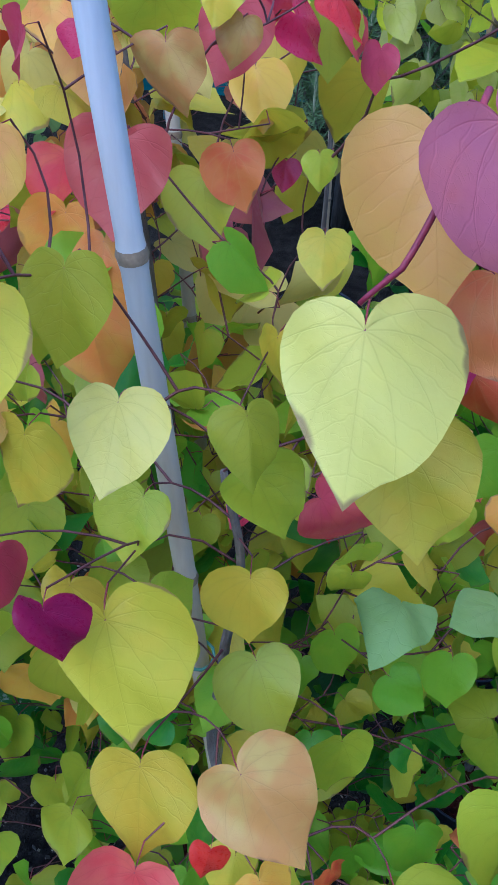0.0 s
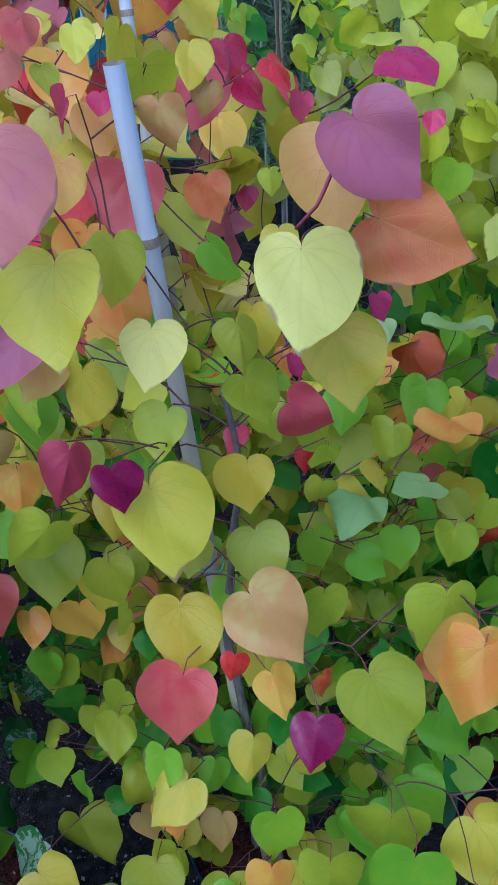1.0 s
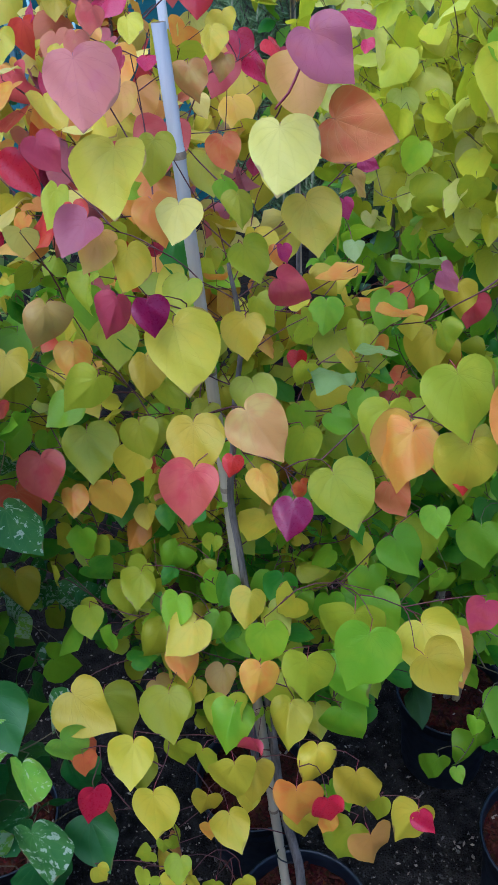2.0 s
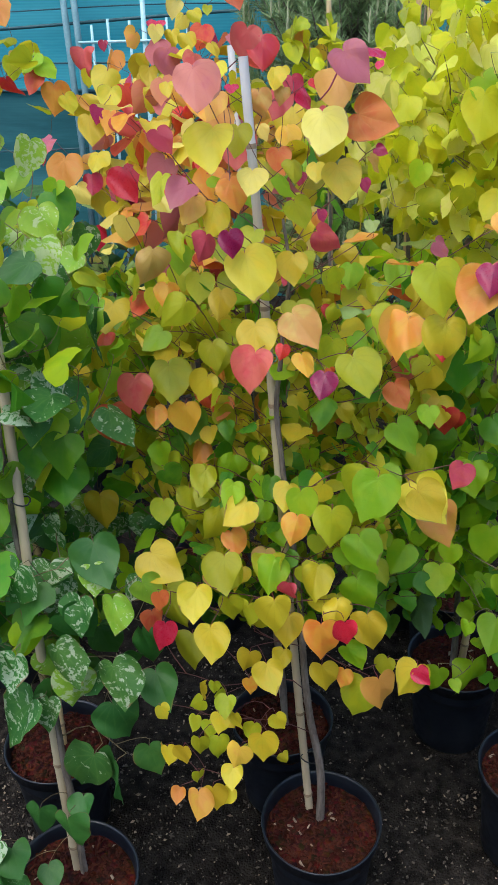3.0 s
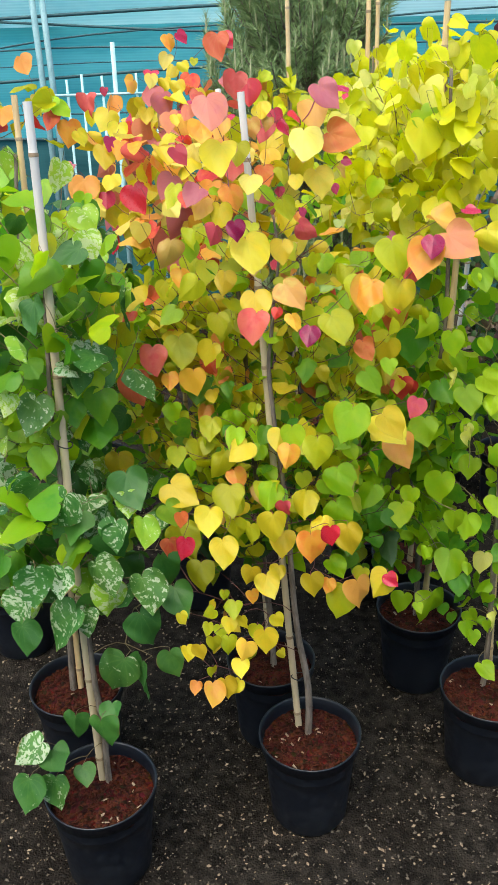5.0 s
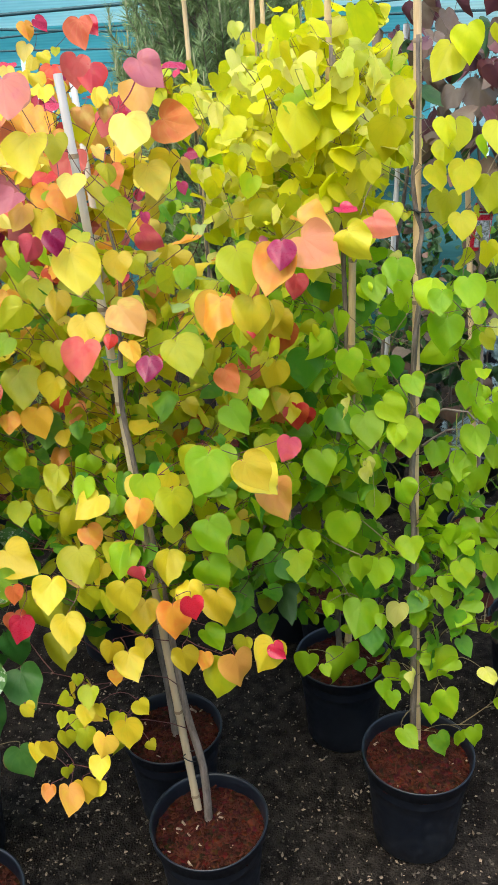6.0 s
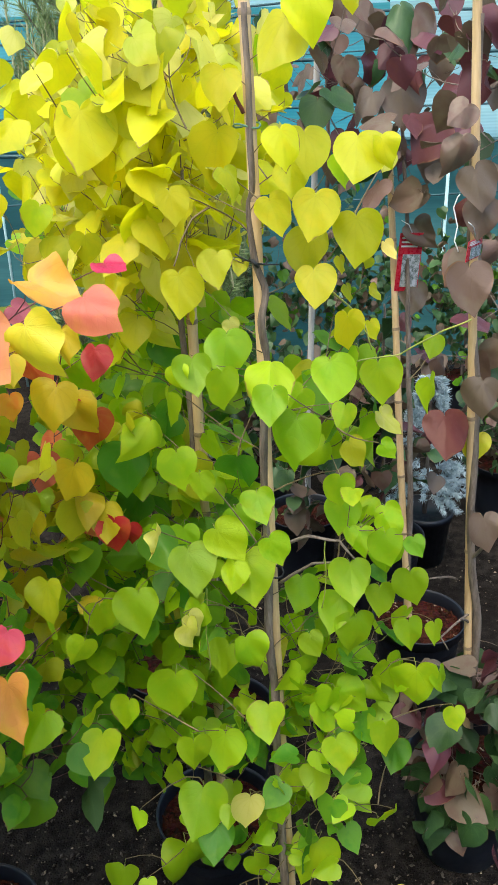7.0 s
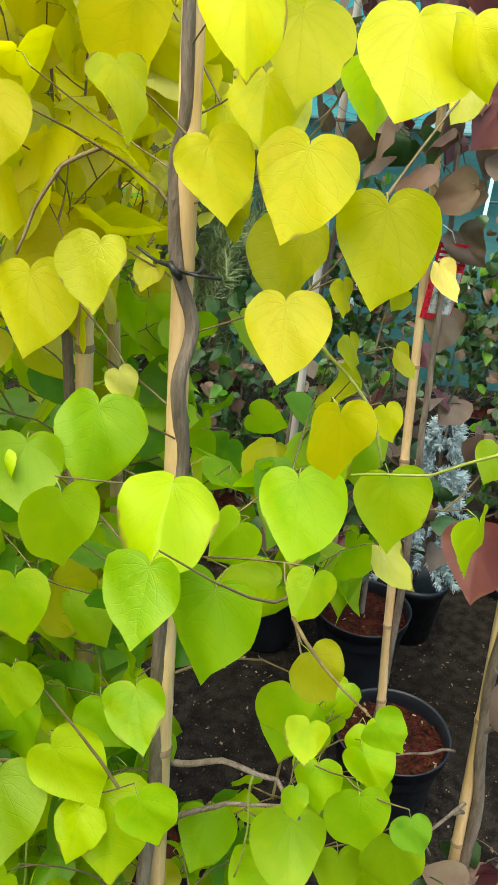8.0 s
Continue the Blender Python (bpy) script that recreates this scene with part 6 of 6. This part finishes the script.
plum.leaf("maroon", 1.029, 1.050, 1.147, 0.089, 13, 40, 10, True)
plum.leaf("bronze", 1.085, 1.020, 1.232, 0.068, 8, 23, 5, True)
plum.leaf("olive", 1.100, 1.100, 1.094, 0.059, 11, 22, 14, True)
plum.leaf("bronze", 1.109, 1.000, 0.962, 0.069, 12, 26, -4, True)
plum.stem([(1.026, 1.050, 1.581), (1.019, 1.050, 1.559), (1.027, 1.050, 1.529), (1.021, 1.050, 1.505), (1.029, 1.050, 1.486)], 0.0011, 0.0011, CARD_WHITE)
plum.stem([(1.105, 1.080, 0.849), (1.124, 1.050, 0.908), (1.123, 1.000, 0.940)], 0.004, 0.003, BARK)
plum.stem([(1.110, 1.080, 0.712), (1.072, 1.040, 0.713), (1.044, 1.020, 0.698), (1.060, 1.020, 0.667)], 0.003, 0.0015, BARK)
plum.stem([(1.082, 1.100, 0.789), (1.034, 1.060, 0.821), (0.987, 1.050, 0.816)], 0.0025, 0.0012, BARK)
plum.stem([(1.111, 1.080, 0.692), (1.085, 1.040, 0.730)], 0.003, 0.002, BARK)
plum.stem([(1.123, 1.080, 0.550), (1.148, 1.040, 0.579), (1.165, 1.000, 0.632)], 0.003, 0.002, BARK)
plum.stem([(1.129, 1.080, 0.477), (1.154, 1.040, 0.538), (1.178, 1.020, 0.571)], 0.003, 0.002, BARK)
plum.finish()

plum_b = Tree("potted_redbud", "potted redbud with dark wine leaves, bare below, with a red tag", "potted tree", (1.115, 1.675), "potted redbuds", STALK_BROWN, BARK, 23)
plum_b.pot(0.138, turn=11)
plum_b.mulch()
plum_b.cane((1.095, 1.70, 0.2), (0.995, 1.86, 1.62), 0.010, BAMBOO)
plum_b.trunk([(1.085, 1.71, 0.22), (1.08, 1.74, 0.7), (1.06, 1.78, 1.1), (1.05, 1.82, 1.4), (1.02, 1.86, 1.75)], 0.010, 0.004)
plum_b.fill(44, (0.98, 1.82, 1.70), (0.26, 0.2, 0.28), (0.06, 0.09), DARKS, 14)
plum_b.leaf("wine", 1.078, 1.750, 1.605, 0.109, 5, 11, 30, True)
plum_b.leaf("wine", 1.042, 1.740, 1.638, 0.057, 35, 28, -2, True)
plum_b.leaf("bronze", 1.024, 1.800, 1.690, 0.112, -9, 16, -7, True)
plum_b.leaf("bronze", 1.051, 1.800, 1.852, 0.086, 8, 15, -10, True)
plum_b.leaf("bronze", 0.931, 1.850, 1.870, 0.088, 38, 20, -1, True)
plum_b.leaf("bronze", 0.933, 1.820, 1.686, 0.090, -32, 42, 18, True)
plum_b.leaf("wine", 0.987, 1.820, 1.790, 0.068, 10, 32, 40, True)
plum_b.leaf("wine", 1.046, 1.780, 1.754, 0.073, -30, 22, 5, True)
plum_b.leaf("darkgreen", 1.128, 1.750, 1.805, 0.069, -4, 13, -7, True)
plum_b.leaf("wine", 1.109, 1.750, 1.891, 0.068, 6, 23, 6, True)
plum_b.leaf("bronze", 1.069, 1.800, 1.205, 0.079, 2, 19, 2, True)
plum_b.leaf("bronze", 1.084, 1.800, 1.373, 0.079, -14, 34, -40, True)
plum_b.leaf("bronze", 0.887, 1.900, 1.759, 0.074, 17, 14, 6, True)
plum_b.leaf("bronze", 0.847, 1.950, 1.696, 0.071, 2, 38, -3, True)
plum_b.leaf("bronze", 1.042, 1.800, 1.466, 0.066, -10, 29, 8, True)
plum_b.leaf("bronze", 1.097, 1.800, 1.536, 0.074, 20, 4, 6, True)
plum_b.finish()

plum_c = Tree("potted_redbud", "potted redbud with dark purple leaves close to the net", "potted tree", (0.79, 2.32), "potted redbuds", STALK_BROWN, BARK, 24)
plum_c.pot(0.138, turn=12)
plum_c.mulch()
plum_c.cane((0.80, 2.30, 0.2), (0.83, 2.05, 1.9), 0.010, BAMBOO_GREY)
plum_c.trunk([(0.78, 2.32, 0.22), (0.81, 2.25, 0.9), (0.86, 2.1, 1.5), (0.84, 2.08, 1.9)], 0.012, 0.004)
plum_c.fill(52, (0.90, 2.1, 1.72), (0.30, 0.2, 0.28), (0.06, 0.09), DARKS, 14)
plum_c.fill(36, (0.84, 2.14, 0.50), (0.20, 0.10, 0.30), (0.05, 0.085), (("darkgreen", 5), ("bronze", 3)), 14)
plum_c.finish()

dusk = Tree("potted_redbud", "low potted redbud with dull dark green and bronze leaves", "potted tree", (1.065, 2.143), "potted redbuds", STALK_BROWN, BARK, 25)
dusk.pot(0.138, turn=13)
dusk.mulch()
dusk.trunk([(1.065, 2.143, 0.22), (1.055, 2.153, 0.5), (1.045, 2.143, 0.85), (1.035, 2.123, 1.1)], 0.009, 0.003)
dusk.fill(90, (1.045, 2.063, 0.72), (0.22, 0.16, 0.36), (0.05, 0.085), (("darkgreen", 6), ("bronze", 3), ("wine", 1)), 14)
dusk.finish()


def build_shrub(x, y, h, rad, n, seed, tints, label):
    t = Tree("potted_shrub", label, "shrub", (x, y), "shrubs along the net", STALK_BROWN, BARK, seed)
    t.pot(0.13, 0.25, turn=seed)
    t.trunk([(x, y, 0.22), (x + 0.01, y, h * 0.5), (x, y + 0.01, h * 0.85)], 0.009, 0.003)
    t.fill(n * 3, (x, y, h * 0.60), (rad, rad * 0.8, h * 0.44), (0.03, 0.06), tints, 14, 70.0, 0.3, 0.0)
    t.finish()


SHADE = (("darkgreen", 7), ("bronze", 2), ("green", 1))
build_shrub(1.62, 2.75, 0.85, 0.26, 110, 31, SHADE, "dark green leafy shrub in a black pot")
build_shrub(2.05, 2.60, 0.95, 0.28, 110, 32, SHADE, "dark green leafy shrub in a black pot")
build_shrub(1.05, 3.05, 0.75, 0.26, 110, 33, SHADE, "low dark green shrub beside the net")
build_shrub(0.62, 2.75, 0.95, 0.28, 120, 34, SHADE, "dark green leafy shrub in a black pot")
# tall dark foliage before the net, added partly in place of shade on it
build_shrub(0.45, 3.75, 1.15, 0.36, 170, 41, SHADE, "tall dark green shrub added before the shaded lower net")
build_shrub(1.05, 3.9, 1.2, 0.36, 170, 42, SHADE, "tall dark green shrub added before the shaded lower net")
build_shrub(1.65, 3.8, 1.15, 0.36, 170, 43, SHADE, "tall dark green shrub added before the shaded lower net")
build_shrub(2.25, 3.7, 1.25, 0.36, 170, 44, SHADE, "tall dark green shrub added before the shaded lower net")
build_shrub(-0.75, 2.05, 1.35, 0.30, 150, 35, (("mint", 4), ("darkgreen", 4), ("pale", 1)), "pale-edged grey-green shrub behind the redbuds")
build_shrub(-1.15, 1.55, 1.2, 0.34, 150, 36, SHADE, "dark green leafy shrub in a black pot")


# ---- evergreens ----
def needles(centre_line, count, length, spread, rng, thick=0.0011):
    """Needle tuft pieces round a shoot."""
    verts, faces = [], []
    a, b = Vector(centre_line[0]), Vector(centre_line[1])
    axis = (b - a).normalized()
    s1 = axis.orthogonal().normalized()
    s2 = axis.cross(s1)
    for i in range(count):
        t = rng.random()
        ang = rng.uniform(0, 6.283)
        out = (s1 * math.cos(ang) + s2 * math.sin(ang))
        d = (axis * rng.uniform(0.5, 1.0) + out * spread).normalized()
        p = a.lerp(b, t)
        q = p + d * length * rng.uniform(0.7, 1.1)
        w = d.cross(Vector((rng.uniform(-1, 1), rng.uniform(-1, 1), rng.uniform(-1, 1)))).normalized() * thick
        k = len(verts)
        verts += [p + w, p - w, q]
        faces.append((k, k + 1, k + 2))
    return verts, faces


def build_pine(x, y, height, radius, seed):
    rng = random.Random(seed)
    root = tagged(new("pine_tree"), "bushy dark green pine with pale upright shoots against the net", "pine")
    root.matrix_basis = pose(x, y, 0)
    v, f = tube([(0, 0, 0), (0.02, 0, height * 0.5), (0, 0, height)], [0.04, 0.03, 0.01], 8)
    part("trunk", mesh_of("trunk", v, f, (BARK,)), root)
    green, shoots, limbs = [], [], []
    for i in range(560):
        z = rng.uniform(0.25, 1.0) * height
        a = rng.uniform(0, 6.283)
        prof = radius * (0.62 + 0.38 * math.sin(min(1, (z / height)) * 2.6))
        r = prof * rng.uniform(0.45, 1.0)
        tip = Vector((r * math.cos(a), r * math.sin(a), z + 0.08))
        foot = Vector((r * 0.75 * math.cos(a), r * 0.75 * math.sin(a), z - 0.10))
        limbs.append(tube([(0, 0, max(0.1, z - 0.25)), foot, tip], [0.008, 0.006, 0.003], 4, False))
        green.append(needles((foot, tip), 120, 0.085, 0.8, rng, 0.0026))
        if rng.random() < 0.9:
            top = tip + Vector((rng.uniform(-0.01, 0.01), rng.uniform(-0.01, 0.01), rng.uniform(0.07, 0.15)))
            shoots.append(tube([tip, tip.lerp(top, 0.5), top], [0.004, 0.005, 0.002], 5))
            green.append(needles((tip, top), 50, 0.06, 0.55, rng, 0.0018))
    for nm, bits, m in (("needle_foliage", green, NEEDLE), ("shoot_growth", shoots, CANDLE), ("limb_work", limbs, BARK)):
        v, f = joined(bits)
        tagged(part(nm, mesh_of(nm, v, f, (m,), False), root), kind="stuff")


def build_spruce(x, y, base, height, seed):
    rng = random.Random(seed)
    root = tagged(new("blue_spruce"), "small silver-blue spruce in a dark pot", "conifer")
    root.matrix_basis = pose(x, y, 0)
    prof = [(0.001, 0), (0.08, 0), (0.10, base - 0.03), (0.108, base - 0.028), (0.11, base), (0.10, base), (0.095, base - 0.02), (0.001, base - 0.02)]
    v, f = lathe(prof, 32)
    part("pot", mesh_of("pot", v, f, (POT,)), root)
    v, f = tube([(0, 0, base - 0.02), (0, 0, base + height)], [0.009, 0.003], 6)
    part("trunk", mesh_of("trunk", v, f, (BARK,)), root)
    bits = []
    for i in range(130):
        t = rng.random()
        z = base + 0.03 + t * height * 0.95
        a = rng.uniform(0, 6.283)
        r = (1 - t) * 0.15 + 0.035
        q = Vector((r * math.cos(a), r * math.sin(a), z - 0.02))
        p = Vector((0, 0, z + 0.01))
        bits.append(needles((p.lerp(q, 0.35), q), 110, 0.024, 1.0, rng, 0.0026))
    v, f = joined(bits)
    tagged(part("needle_foliage", mesh_of("needle_foliage", v, f, (SPRUCE,), False), root), kind="stuff")


build_pine(0.13, 3.46, 2.25, 0.55, 3)
build_spruce(1.25, 2.42, 0.22, 0.56, 4)


# ---- plant tags ----
def plant_tag(at, turn, w, h):
    root = tagged(new("plant_tag"), "hanging red plant label with a pale photo panel", "plant label")
    root.matrix_basis = pose(*at, 4, 3, turn)
    t = 0.0008

    def card(name, x0, z0, x1, z1, y, m):
        v = [(x, yy, z) for yy in (y, y + t) for x, z in ((x0, z0), (x1, z0), (x1, z1), (x0, z1))]
        f = [(0, 1, 2, 3), (7, 6, 5, 4), (0, 4, 5, 1), (1, 5, 6, 2), (2, 6, 7, 3), (3, 7, 4, 0)]
        part(name, mesh_of(name, v, f, (m,), False), root)

    card("card", -w / 2, -h, w / 2, 0, 0, CARD_RED)
    card("photo", -w * 0.30, -h * 0.92, w * 0.46, -h * 0.36, -0.0015, CARD_PHOTO)
    for i in range(3):
        card("text_bar", -w * 0.4, -h * (0.10 + 0.07 * i), w * (0.1 + 0.1 * i), -h * (0.07 + 0.07 * i), -0.0015, CARD_WHITE)
    v, f = tube([(0, 0, 0), (-0.01, 0.004, 0.02), (-0.03, 0.008, 0.03)], [0.0012] * 3, 5)
    part("loop", mesh_of("loop", v, f, (CARD_WHITE,)), root)


plant_tag((1.062, 1.80, 1.375), 8, 0.062, 0.155)
plant_tag((1.060, 1.06, 1.505), 60, 0.075, 0.035)
